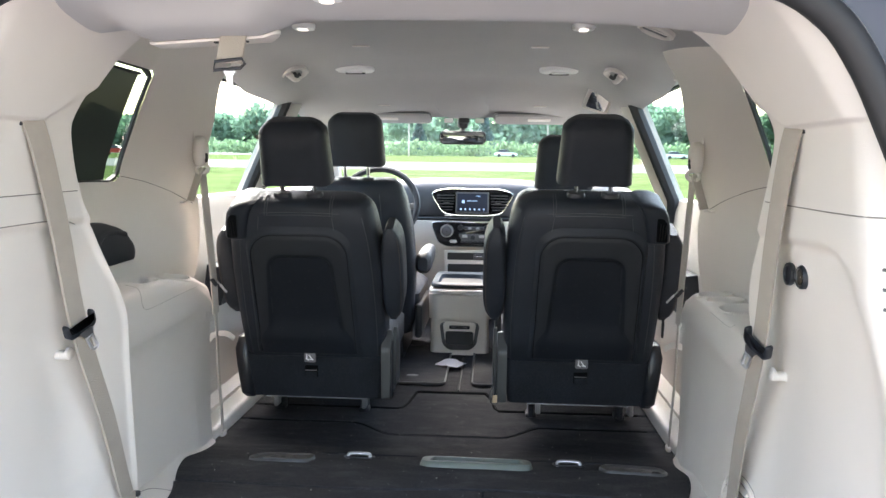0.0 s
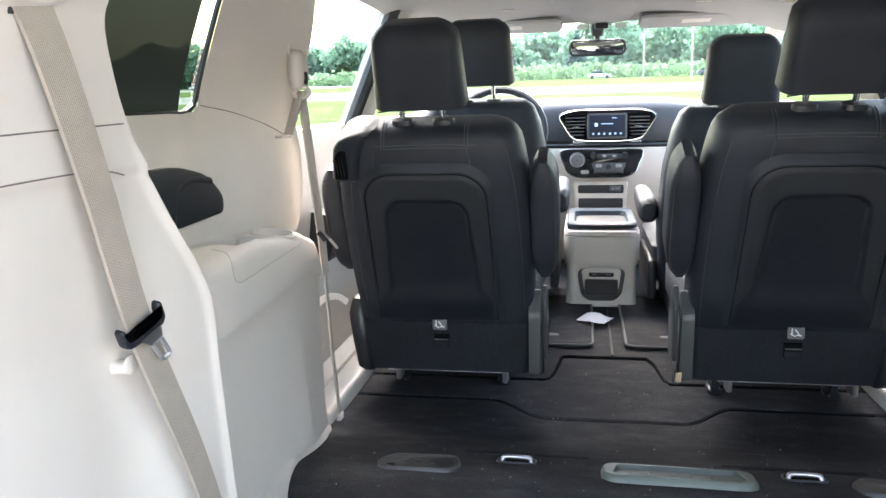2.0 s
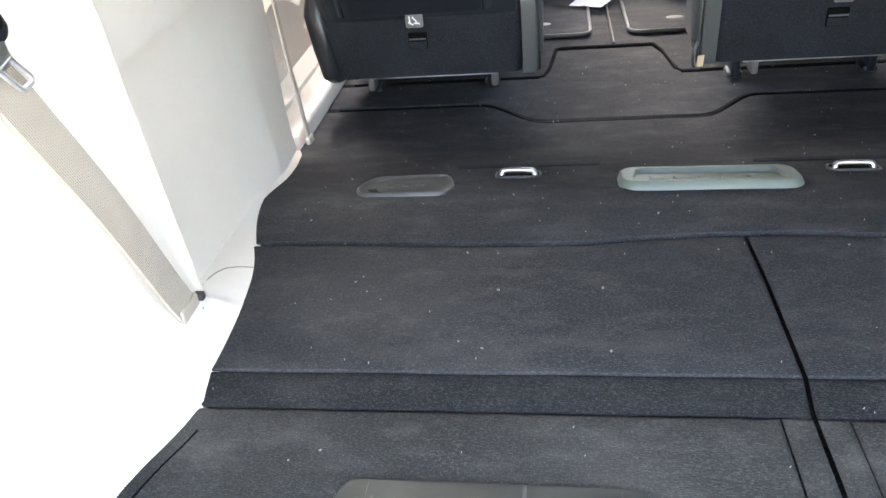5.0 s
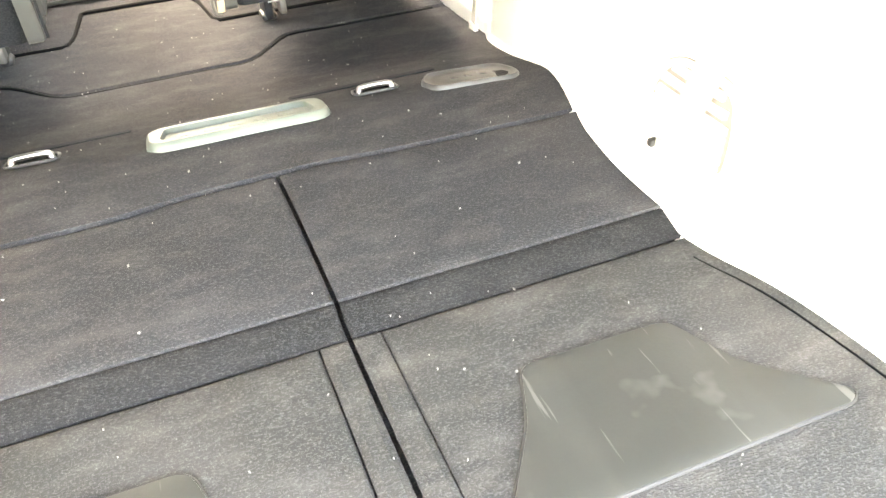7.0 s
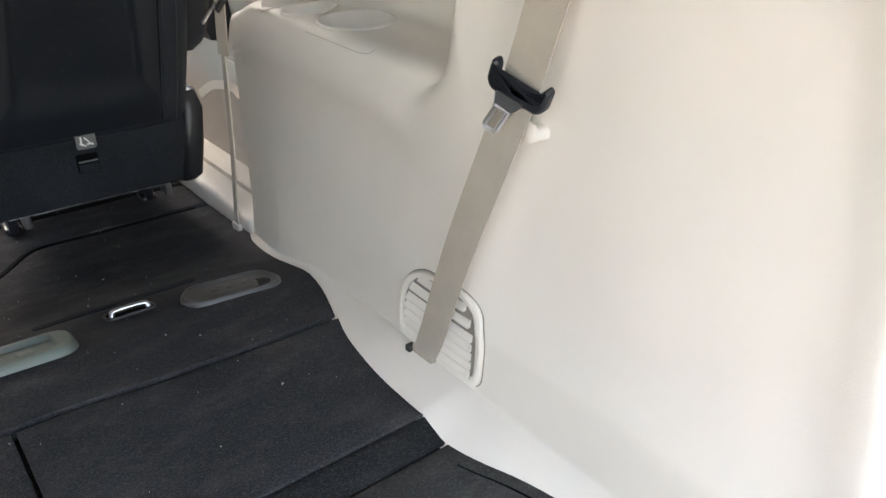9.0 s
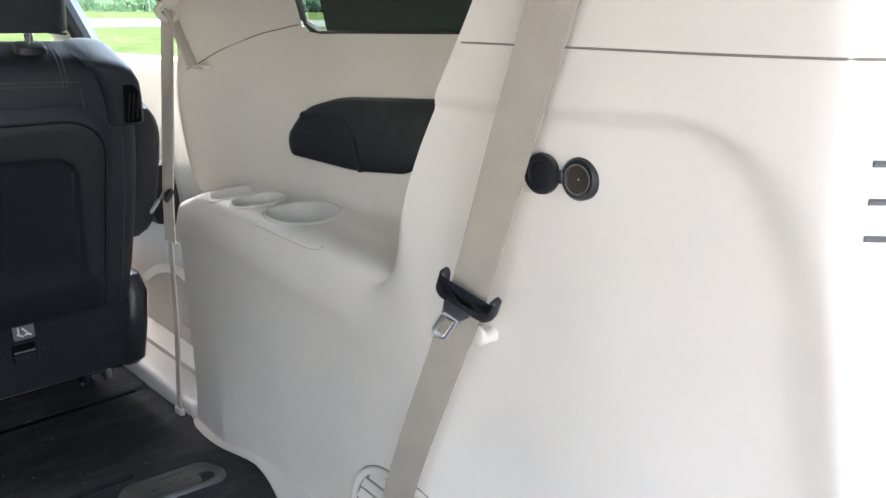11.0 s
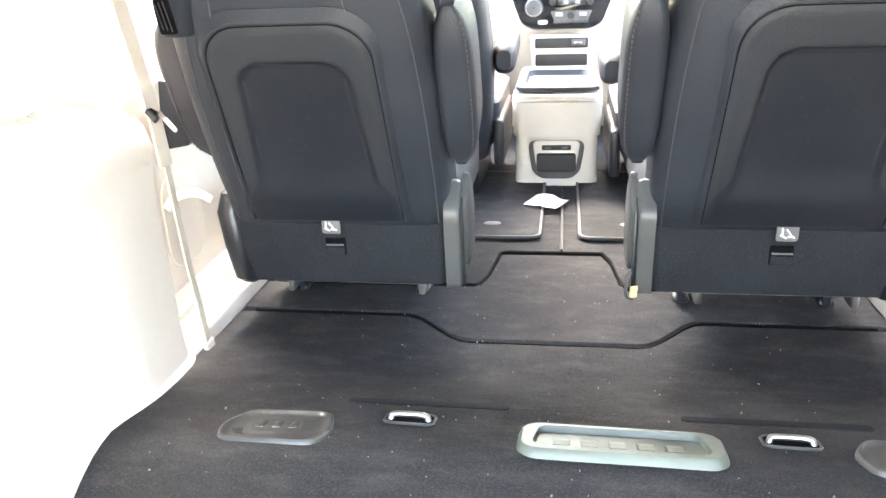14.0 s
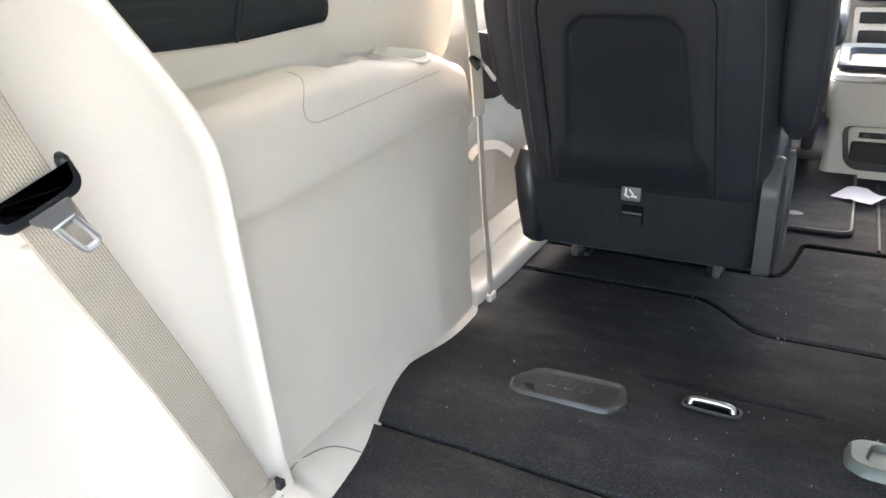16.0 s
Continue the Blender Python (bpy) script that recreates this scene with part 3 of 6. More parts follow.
def side_trim(s, name, label):
    bm = bmesh.new()
    rows = [k / 3 for k in range(7)] + [0.93, 1.07, 1.93, 2.07] + [2 + k / 6 for k in range(7)] + [3 + k / 3 for k in range(6)] + [5 + k / 12 for k in range(49)] + [9 + k / 3 for k in range(19)] + [11 + k / 15 for k in range(1, 15)] + [12 + k / 8 for k in range(1, 8)]
    rows = sorted({round(q, 5) for q in rows if q <= 15} | {11.0, 13.0, 12.0, 15.0})
    grid = []
    for q in rows:
        col = []
        for i, y in enumerate(side_columns(q, s)):
            x, z = dense_row(q, y, s)
            z -= hollow(s, x, y) if 5 < q < 8.4 else 0
            # rounded corners of the window opening
            if i == 112 and (q == WIN_ROWS[0] or q == WIN_ROWS[1]):
                y -= 0.010
                z += 0.010 if q == WIN_ROWS[0] else -0.010
            col.append(bm.verts.new((s * x, y, z)))
        grid.append(col)
    for j in range(len(rows) - 1):
        for i in range(len(grid[0]) - 1):
            if WIN_ROWS[0] <= rows[j] < WIN_ROWS[1] and 53 <= i < 112:
                continue
            bm.faces.new((grid[j][i], grid[j][i + 1], grid[j + 1][i + 1], grid[j + 1][i]))
    ob = part(name, bm, TRIM, None, label, sharp=60, kind="structure")
    tagged(ob, "", "wall")
    # outer skin gives the wall its thickness and keeps light out
    for n, xs, ys in (("quarter_skin", ((0.86, -0.35), (0.86, 0.3), (0.86, 0.62)), (0.84, 1.5, 2.10)), ("roof_edge_skin", ((0.80, 0.975), (0.72, 1.07), (0.5, 1.14)), (0.84, 1.5, 2.10)),
                      ("pillar_skin", ((0.86, 0.62), (0.83, 0.8), (0.80, 0.99)), (0.84, 1.1, 1.22)), ("pillar_skin", ((0.86, 0.62), (0.83, 0.8), (0.80, 0.99)), (2.05, 2.08, 2.12))):
        part(n, loft([[(s * x, y, z) for x, z in xs] for y in ys]), PAINT, ob)
    return ob


wall_l = side_trim(-1, "wall_left", "light beige moulded plastic quarter trim with storage ledge")
wall_r = side_trim(1, "wall_right", "light beige moulded plastic quarter trim with cup holders")


for side, cups in CUPS.items():
    for cup in cups:
        cup_holder(side, *cup)


def on_side(s, q, y, out=0.0):
    """A place on the side trim, lifted inwards by out."""
    x, z = dense_row(q, y, s)
    return (s * (x - out), y, z)


def on_side_z(s, z, y, out=0.0):
    """The same by height."""
    lo, hi = 0.0, 15.0
    for _ in range(30):
        mid = (lo + hi) / 2
        if dense_row(mid, y, s)[1] < z:
            lo = mid
        else:
            hi = mid
    return on_side(s, lo, y, out)


# ---- quarter windows with their shades ----
def quarter_window(s, name):
    win = thing(name, "tinted quarter window with a dark pulled-up mesh sunshade", "window", kind="structure")
    rows = [10.7 + 2.6 * k / 8 for k in range(9)]
    ys = (1.22, 1.3, 1.4, 1.5, 1.6, 1.7, 1.78, 1.83)
    pts = [[(s * (dense_row(q, 1.6)[0] + 0.010), y, dense_row(q, 1.6)[1]) for q in rows] for y in ys]
    g = part("pane", loft(pts), DARKGLASS, win)
    g.visible_shadow = False
    # rubber rim round the opening
    rim = [on_side(s, q, y, -0.003) for q, y in ((11.0, 1.756), (11.03, 1.772), (11.10, 1.783), (11.25, 1.787), (11.6, 1.787), (12.0, 1.787), (12.4, 1.787), (12.75, 1.787), (12.90, 1.783), (12.97, 1.772), (13.0, 1.756))]
    loop = [on_side(s, 11, 1.40 + 0.06 * k, -0.003) for k in range(6)] + rim + [on_side(s, 13, 1.70 - 0.06 * k, -0.003) for k in range(6)]
    part("rim", tube(loop, 0.0036, 8), SEAL, win)
    # black reveal between trim and glass
    rv = [on_side(s, 11.0, 1.30 + 0.05 * k, -0.001) for k in range(10)] + [on_side(s, 11.15 + 1.7 * k / 10, 1.7905, -0.001) for k in range(11)] + [on_side(s, 13.0, 1.75 - 0.05 * k, -0.001) for k in range(9)]
    part("reveal", loft([rv, [(x + s * 0.012, y, z) for i, (x, y, z) in enumerate(rv)]]), SEAL, win)
    sh = [[(s * (dense_row(q, 1.6)[0] + 0.008), y, dense_row(q, 1.6)[1]) for q in [11.02 + 1.86 * k / 6 for k in range(7)]] for y in (1.25, 1.4, 1.55, 1.70, 1.742)]
    part("sunshade", loft(sh), SHADE, win, "dark mesh sunshade")
    top = [(s * (dense_row(12.88, 1.6)[0] + 0.006), y, dense_row(12.88, 1.6)[1]) for y in (1.25, 1.4, 1.55, 1.70, 1.742)]
    part("shade_bar", tube(top, 0.004, 6), BLACK, win)
    part("shade_hook", rbox((s * (dense_row(13, 1.6)[0] - 0.004), 1.56, dense_row(13, 1.6)[1] - 0.012), (0.008, 0.008, 0.030), 0.003), BLACK, win)
    return win


quarter_window(-1, "window_1")
quarter_window(1, "window_2")

# ---- ceiling ----
ROOF = ((0.84, 0.945), (0.95, 0.916), (1.04, 0.906), (1.09, 0.908), (1.12, 0.925), (1.16, 0.98), (1.25, 1.022), (1.5, 1.048), (1.9, 1.062), (2.6, 1.05), (2.9, 1.035), (3.02, 0.99), (3.15, 0.965), (3.5, 0.945))


def roof_z(x, y):
    zc = sum(interp(ROOF, y + d) for d in (-0.02, 0, 0.02)) / 3
    drop = 0.055 * abs(x / 0.62) ** 3.2
    # belt retractor hump in the rear header
    if y < 1.2:
        drop += 0.024 * sstep((x + 0.405) / 0.05) * sstep((-0.15 - x) / 0.06) * sstep((y - 0.93) / 0.06) * sstep((1.112 - y) / 0.018)
    if 2.1 < y < 3.0:
        drop += 0.05 * sstep((abs(x) - 0.46) / 0.14) * sstep((y - 2.1) / 0.3) * sstep((3.1 - y) / 0.3)
    return zc - drop + (0.006 if y > 1.5 else 0) * math.cos(x * 4)


rings = []
for y in [0.845 + 0.015 * k for k in range(45)] + [1.53 + 0.05 * k for k in range(40)]:
    half = 0.655
    if y < 1.5:
        half = 0.545 + 0.11 * sstep((y - 1.15) / 0.2)
    rings.append([(half * (k / 32 - 1), y, roof_z(half * (k / 32 - 1), y)) for k in range(65)])
ceiling = tagged(part("ceiling", loft(rings), HEADLINER, None, "grey cloth headliner with a rear header step", kind="structure", sharp=60), "", "ceiling")
bm = loft([[(x, y, 1.15) for x in (-0.72, 0, 0.72)] for y in (0.84, 2.0, 3.55)])
tagged(part("roof_skin", bm, PAINT, None, "slate painted roof over the cabin", kind="structure"), "", "roof")

# ---- tail opening ----
half_ring = [(0.66, 0.0), (0.66, 0.2), (0.65, 0.4), (0.622, 0.56), (0.590, 0.67), (0.552, 0.76), (0.522, 0.82), (0.485, 0.868), (0.42, 0.905), (0.28, 0.930)]
ring_pts = [(x, interp(OPEN_Y, z) - 0.006, z) for x, z in half_ring] + [(0, 0.834, 0.938)] + [(-x, interp(OPEN_Y, z) - 0.006, z) for x, z in half_ring[::-1]]
opening = thing("trim", "black rubber weatherstrip round the tailgate opening", "weatherstrip", kind="structure")
part("weatherstrip", tube(curve_through(ring_pts, 4), 0.017, 10), SEAL, opening)
outer = curve_through(ring_pts, 4)
rings = [[(x * a, y - b, (z - 0.3) * c + 0.3) for x, y, z in outer] for a, b, c in ((1.02, 0.010, 1.02), (1.07, 0.018, 1.06), (1.11, 0.050, 1.085), (1.34, 0.095, 1.22))]
part("body_flange", loft(rings), PAINT, opening)
part("sill_plate", rbox((0, 0.79, -0.020), (1.24, 0.12, 0.03), 0.008), BLACK, opening)


# the raised tailgate over the opening, out of view, added to shade the rear
gate = thing("door_3", "slate tailgate raised over the rear opening", "tailgate", kind="structure")
hang = lambda u, v, w: (v, 0.72 - 1.12 * u, 1.10 + 0.12 * u + w)
part("outer_panel", loft([[hang(u, v, 0.05) for v in (-0.80, -0.3, 0, 0.3, 0.80)] for u in (0.55, 0.8, 1.0)]), PAINT, gate)
part("inner_panel", loft([[hang(u, v, 0.0) for v in (-0.78, -0.3, 0, 0.3, 0.78)] for u in (0.52, 0.8, 1.0)]), TRIM2, gate)
for v in (-0.70, 0.70):
    part("side_rail", loft([[hang(u, v + a, b) for a, b in ((-0.07, 0.0), (0.07, 0.0), (0.07, 0.05), (-0.07, 0.05))] for u in (0.0, 0.3, 0.55)], True, True), TRIM2, gate)
part("upper_rail", loft([[hang(u, v, w) for v in (-0.64, 0, 0.64)] for u, w in ((0.0, 0.0), (0.08, 0.0), (0.08, 0.05), (0.0, 0.05))]), TRIM2, gate)
part("pane", loft([[hang(u, v, 0.03) for v in (-0.64, 0, 0.64)] for u in (0.06, 0.3, 0.56)]), DARKGLASS, gate)


# ---- doors, pillars and front end ----
def front_side(s, tag):
    wall = thing("door_" + tag, "beige sliding door trim with black armrest", "door", kind="structure")
    # lower door skin with armrest shelf
    prof = ((0.70, -0.11), (0.715, -0.04), (0.76, -0.03), (0.765, 0.15), (0.755, 0.32), (0.745, 0.40), (0.775, 0.46), (0.785, 0.56), (0.80, 0.60), (0.845, 0.605))
    part("door_panel", loft([[(s * x, y, z) for x, z in prof] for y in [2.02 + 0.09 * k for k in range(30)]]), TRIM, wall)
    arm = loft([[(s * (0.735 + a), y, 0.33 + b) for a, b in ((0.03, -0.07), (-0.03, -0.06), (-0.05, 0.0), (-0.03, 0.06), (0.03, 0.07))] for y in (2.26, 2.3, 2.4, 2.55, 2.65)], False, True)
    part("armrest", arm, LEATHER, wall, "black padded armrest")
    part("speaker_grille", slab(round_rect(0.16, 0.2, 0.05), 0.006, lambda u, v, w: (s * (0.765 - w), 2.30 + u, 0.11 + v)), TRIM2, wall)
    part("sill_plate", rbox((s * 0.70, 2.9, -0.075), (0.10, 1.7, 0.05), 0.012), TRIM2, wall)
    # glass, leaning inwards
    lean = lambda z: 0.815 - 0.16 * max(0, z - 0.60) / 0.36
    g = part("pane", loft([[(s * lean(z), y, z) for z in (0.58, 0.8, 1.0)] for y in (2.1, 2.8)]), GLASS, wall)
    g.visible_shadow = False
    g = part("pane", loft([[(s * lean(z), y, z) for z in (0.58, 0.8, 1.0)] for y in (2.86, 4.1)]), GLASS, wall)
    g.visible_shadow = False
    # pillar between the doors with its black seal
    bp = loft([[(s * (lean(z) - 0.02 + a), 2.80 + b, z) for a, b in ((0.03, -0.03), (-0.03, -0.02), (-0.045, 0.02), (-0.04, 0.1), (0.03, 0.12))] for z in (-0.05, 0.3, 0.6, 0.8, 1.0)], True, True)
    part("pillar", bp, TRIM, wall)
    part("seal", tube([(s * (lean(z) - 0.035), 2.755 - 0.0 * z, z) for z in (0.1, 0.4, 0.6, 0.7, 0.8, 0.9, 0.985)], 0.022, 8), SEAL, wall)
    rail = [(s * (0.665 if y < 3.2 else 0.665 - 0.12 * (y - 3.2)), y, 0.985 - 0.10 * max(0, y - 3.0)) for y in (2.0, 2.3, 2.6, 2.9, 3.2, 3.45)]
    part("roof_rail", tube(rail, 0.028, 8), TRIM, wall)
    part("window_seal", tube([(s * 0.688, y, 0.965 - 0.1 * max(0, y - 3.3)) for y in (2.05, 2.4, 2.8, 3.2, 3.6)], 0.012, 6), SEAL, wall)
    # windscreen pillar
    ap = [(s * 0.62, 3.40, 0.965), (s * 0.68, 3.8, 0.84), (s * 0.745, 4.2, 0.69), (s * 0.79, 4.55, 0.55)]
    part("windscreen_pillar", tube(curve_through(ap, 4), 0.035, 8), TRIM, wall)
    # skin outside
    part("outer_skin", loft([[(s * 0.88, y, z) for z in (-0.4, 0.2, 0.59)] for y in (2.0, 3.2, 4.6)]), PAINT, wall)
    return wall


front_side(-1, "1")
front_side(1, "2")

screen_w = thing("window_3", "clear windscreen over the dashboard", "windscreen", kind="structure")
g = part("pane", loft([[(x * (0.64 + 0.16 * u), 3.52 + 1.02 * u - 0.10 * x * x, 0.965 - 0.39 * u) for x in (-1, -0.6, -0.2, 0.2, 0.6, 1)] for u in (0, 0.25, 0.5, 0.75, 1)]), GLASS, screen_w)
g.visible_shadow = False
bm = loft([[(x, y, z) for x in (-0.63, -0.3, 0, 0.3, 0.63)] for y, z in ((3.42, 0.965), (3.48, 0.938), (3.54, 0.945), (3.54, 0.99))])
part("header", bm, HEADLINER, screen_w)
part("cowl", loft([[(x, y, z) for x in (-0.86, 0, 0.86)] for y, z in ((4.45, 0.58), (4.7, 0.55), (5.4, 0.40), (5.6, 0.1), (5.6, -0.4))]), PAINT, screen_w)


# ---- outside ----
GROUND_SLOPE = 0.028


def gz(y):
    return -0.68 + GROUND_SLOPE * max(0, y)


GRASS = material("grass", (0.062, 0.086, 0.034), 0.9, vary=0.35, scale=0.6, grain=0.6, grain_scale=30, spec=0.0)
ASPHALT = material("asphalt", (0.20, 0.195, 0.19), 0.9, vary=0.15, scale=0.8, grain=0.3, grain_scale=120, spec=0.0)
CONCRETE = material("pale_road", (0.16, 0.16, 0.158), 0.85, vary=0.12, scale=0.5, spec=0.0)


def leafage(name, color, vary, scale):
    """Leaves that scatter and let part of the light through."""
    m = material(name, color, 0.8, vary=vary, scale=scale, spec=0.1)
    t = m.node_tree
    tl, mx = t.nodes.new("ShaderNodeBsdfTranslucent"), t.nodes.new("ShaderNodeMixShader")
    tl.inputs[0].default_value = (color[0] * 0.9, color[1] * 1.15, color[2] * 1.05, 1)
    mx.inputs[0].default_value = 0.5
    t.links.new(t.nodes["Principled BSDF"].outputs[0], mx.inputs[1])
    t.links.new(tl.outputs[0], mx.inputs[2])
    t.links.new(mx.outputs[0], t.nodes["Material Output"].inputs[0])
    return m


LEAF = leafage("foliage", (0.175, 0.25, 0.185), 0.35, 0.12)
HEDGE = leafage("hedge_leaf", (0.17, 0.235, 0.14), 0.3, 0.2)
SPRUCE = leafage("blue_spruce", (0.075, 0.12, 0.115), 0.3, 1.0)
BARK = material("bark", (0.12, 0.09, 0.06), 0.9, vary=0.3)
POLEWOOD = material("pole_wood", (0.36, 0.33, 0.29), 0.85, vary=0.2)

ground = loft([[(x, y, gz(y) - 0.02) for x in (-900, -60, -20, 0, 20, 60, 900)] for y in (-900, -120, -10, 0, 10, 40, 90, 200, 900)])
tagged(part("ground", ground, GRASS, None, "mown green grass rising gently to the woods", kind="structure"), "", "grass")
tagged(part("road", loft([[(x, y, gz(y)) for x in (-600, -40, 0, 40, 600)] for y in (54, 62, 72, 84)]), CONCRETE, None, "pale main road across the view", kind="structure"), "", "road")
tagged(part("pavement", loft([[(x, y, gz(y) + 0.005) for x in (-14, 0, 14)] for y in (-20, 0, 4, 9)]), ASPHALT, None, "pale grey paved parking bay under the van", kind="structure"), "", "pavement")
tagged(part("pavement_2", loft([[(x, y, gz(y) + 0.01) for x in (-260, -90, -45)] for y in (138, 160, 190)]), ASPHALT, None, "grey parking lot beyond the road", kind="structure"), "", "pavement")


def foliage(bm, c, r, count, rng, leaf):
    """Many small leaf clumps through an uneven crown."""
    for _ in range(count):
        a, e, d = rng.uniform(0, 6.283), rng.uniform(-0.9, 1.5), rng.uniform(0.35, 1.0) ** 0.6
        lump = 1 + 0.28 * noise.noise((3 * math.cos(a) + c[0], 3 * math.sin(a), 2 * e + c[1]))
        p = Vector(c) + Vector((math.cos(a) * math.cos(e) * r[0], math.sin(a) * math.cos(e) * r[1], math.sin(e) * r[2])) * d * lump
        s = leaf * rng.uniform(0.6, 1.4)
        q = Euler((rng.uniform(0, 6), rng.uniform(0, 6), rng.uniform(0, 6))).to_matrix()
        v = [bm.verts.new(p + q @ Vector(o) * s) for o in ((-1, -0.6, 0.1), (0.2, -1, -0.1), (1, 0, 0.2), (0.3, 0.9, 0), (-0.8, 0.7, -0.2))]
        bm.faces.new(v)


def tree(x, y, h, w, rng, mat=LEAF, count=1500, spruce=False):
    t = thing("tree", "dense blue-green spruce by the road" if spruce else "leafy green roadside tree in full summer leaf", "tree", "trees by the road", pose(x, y, gz(y)))
    part("trunk", loft([[(math.cos(6.283 * k / 7) * rr, math.sin(6.283 * k / 7) * rr, z) for k in range(7)] for rr, z in ((w * 0.07, -0.2), (w * 0.045, h * 0.3), (w * 0.02, h * 0.8))], True, True), BARK, t)
    bm = bmesh.new()
    if spruce:
        for k in range(9):
            u = k / 9
            foliage(bm, (0, 0, h * (0.08 + 0.9 * u)), (w * 0.5 * (1 - u) + 0.1, w * 0.5 * (1 - u) + 0.1, h * 0.08), count // 9, rng, 0.45)
    else:
        for k in range(6):
            a = 6.283 * k / 6 + rng.uniform(-0.4, 0.4)
            part("limb", tube([(0, 0, h * 0.25), (math.cos(a) * w * 0.15, math.sin(a) * w * 0.15, h * 0.45), (math.cos(a) * w * 0.3, math.sin(a) * w * 0.3, h * 0.62)], w * 0.012, 5), BARK, t)
            foliage(bm, (math.cos(a) * w * 0.24, math.sin(a) * w * 0.24, h * rng.uniform(0.42, 0.68)), (w * 0.3, w * 0.3, h * 0.27), count // 7, rng, w * 0.03)
        foliage(bm, (0, 0, h * 0.72), (w * 0.28, w * 0.28, h * 0.26), count // 7, rng, w * 0.03)
    part("crown", bm, mat, t)
    return t


rng = random.Random(5)
for x, y, h, w in ((-100, 190, 12, 13), (-66, 215, 14, 15), (52, 62, 11, 10), (66, 84, 13, 13), (82, 76, 11, 11), (110, 130, 14, 15), (-135, 230, 15, 16), (-86, 205, 11, 13)):
    tree(x, y, h, w, rng)
tree(-1.5, 178, 9.5, 7.0, rng, SPRUCE, 900, True)
tree(-17, 182, 8.0, 6.5, rng, SPRUCE, 800, True)

woods = bmesh.new()
for k in range(150):
    x = -290 + 4.0 * k + rng.uniform(-3, 3)
    y = 222 + rng.uniform(-8, 40) + 0.0003 * x * x
    h = rng.uniform(16, 22) + 3.5 * math.sin(x * 0.03) - max(0, x - 40) * 0.10 - (max(0, -45 - x)) * 0.09
    h = max(5.0, h * 0.74)
    for j in range(2):
        foliage(woods, (x + rng.uniform(-4, 4), y + rng.uniform(-3, 3), gz(y) + h * (0.26 + 0.36 * j)), (7.5, 6.0, h * 0.36), 620, rng, 0.62)
tagged(part("woods", woods, LEAF, None, "belt of green woodland behind the road", kind="stuff"), "", "trees")
hedge = bmesh.new()
for k in range(70):
    x = -75 + 2.1 * k
    foliage(hedge, (x, 165 + rng.uniform(-3, 3), gz(165) + 1.0), (2.6, 2.2, rng.uniform(1.4, 2.6)), 110, rng, 0.3)
tagged(part("shrubs", hedge, HEDGE, None, "low light green shrubs along the verge", kind="stuff"), "", "shrubs")


def utility_pole(x, y, h):
    t = thing("utility_pole", "weathered wooden utility pole with a crossarm", "pole", "poles along the road", pose(x, y, gz(y)))
    part("post", loft([[(math.cos(6.283 * k / 8) * r, math.sin(6.283 * k / 8) * r, z) for k in range(8)] for r, z in ((0.17, -0.3), (0.15, h * 0.5), (0.11, h))], True, True), POLEWOOD, t)
    part("crossarm", rbox((0, 0, h - 0.7), (2.2, 0.12, 0.14), 0.02, 1), POLEWOOD, t)
    return t


for x, y, h in ((-96, 150, 13), (-82, 140, 14), (-16, 150, 13), (11, 150, 13), (18, 138, 14), (42, 155, 13), (66, 160, 13), (120, 150, 13)):
    utility_pole(x, y, h)


def far_car(x, y, turn, colour, label):
    """A parked car far off: body, cabin glass, wheels, lamps."""
    t = thing("car", label, "car", "cars in the distance", pose(x, y, gz(y), 0, 0, turn))
    pm = material("car_paint", colour, 0.3, 0.1)
    prof = ((-2.2, 0.35), (-2.25, 0.75), (-1.9, 0.92), (-1.4, 0.98), (1.0, 0.95), (1.9, 0.85), (2.25, 0.7), (2.25, 0.35))
    part("body", loft([[(u, v * w, z) for u, z in prof] for v, w in ((-0.88, 1), (-0.8, 1), (0.8, 1), (0.88, 1))], True, True), pm, t)
    cab = ((-1.7, 0.95), (-1.2, 1.42), (0.1, 1.46), (0.9, 0.96))
    part("cabin", loft([[(u, v * (1 - 0.18 * (z - 0.95)), z) for u, z in cab] for v in (-0.78, 0, 0.78)], True, True), GLOSS, t)
    part("roof", rbox((-0.55, 0, 1.45), (1.3, 1.25, 0.05), 0.02, 1), pm, t)
    for sx in (-1.35, 1.4):
        for sy in (-0.8, 0.8):
            part("wheel", loft([[(sx + 0.32 * math.cos(6.283 * k / 12), sy + d, 0.32 + 0.32 * math.sin(6.283 * k / 12)) for k in range(12)] for d in (-0.1, 0.1)], True, True), SEAL, t)
    return t


for x, y, a, c, lab in ((-56, 112, 10, (0.5, 0.04, 0.03), "bright red car on the road"), (-74, 158, 0, (0.06, 0.13, 0.3), "blue car in the far lot"), (-83, 160, 0, (0.6, 0.6, 0.6), "white car in the far lot"),
                         (-92, 160, 0, (0.1, 0.1, 0.11), "dark car in the far lot"), (-19, 104, 5, (0.45, 0.05, 0.04), "red car passing on the road"), (3, 150, 0, (0.55, 0.57, 0.58), "silver car on the far verge"),
                         (23, 152, 0, (0.07, 0.09, 0.12), "dark pickup-like car on the verge"), (36, 152, 0, (0.7, 0.7, 0.7), "white car in the distance"), (46, 152, 0, (0.7, 0.7, 0.7), "white car in the distance")):
    far_car(x, y, a, c, lab)


# ---- seats ----
def seat_section(w, y0, y1, z, r=0.05, n=6):
    """A rounded cross-section of a cushion at height z."""
    return [(px, py, z) for px, py in round_rect(2 * w, y1 - y0, min(r, (y1 - y0) * 0.48), n, 0, (y0 + y1) / 2)]


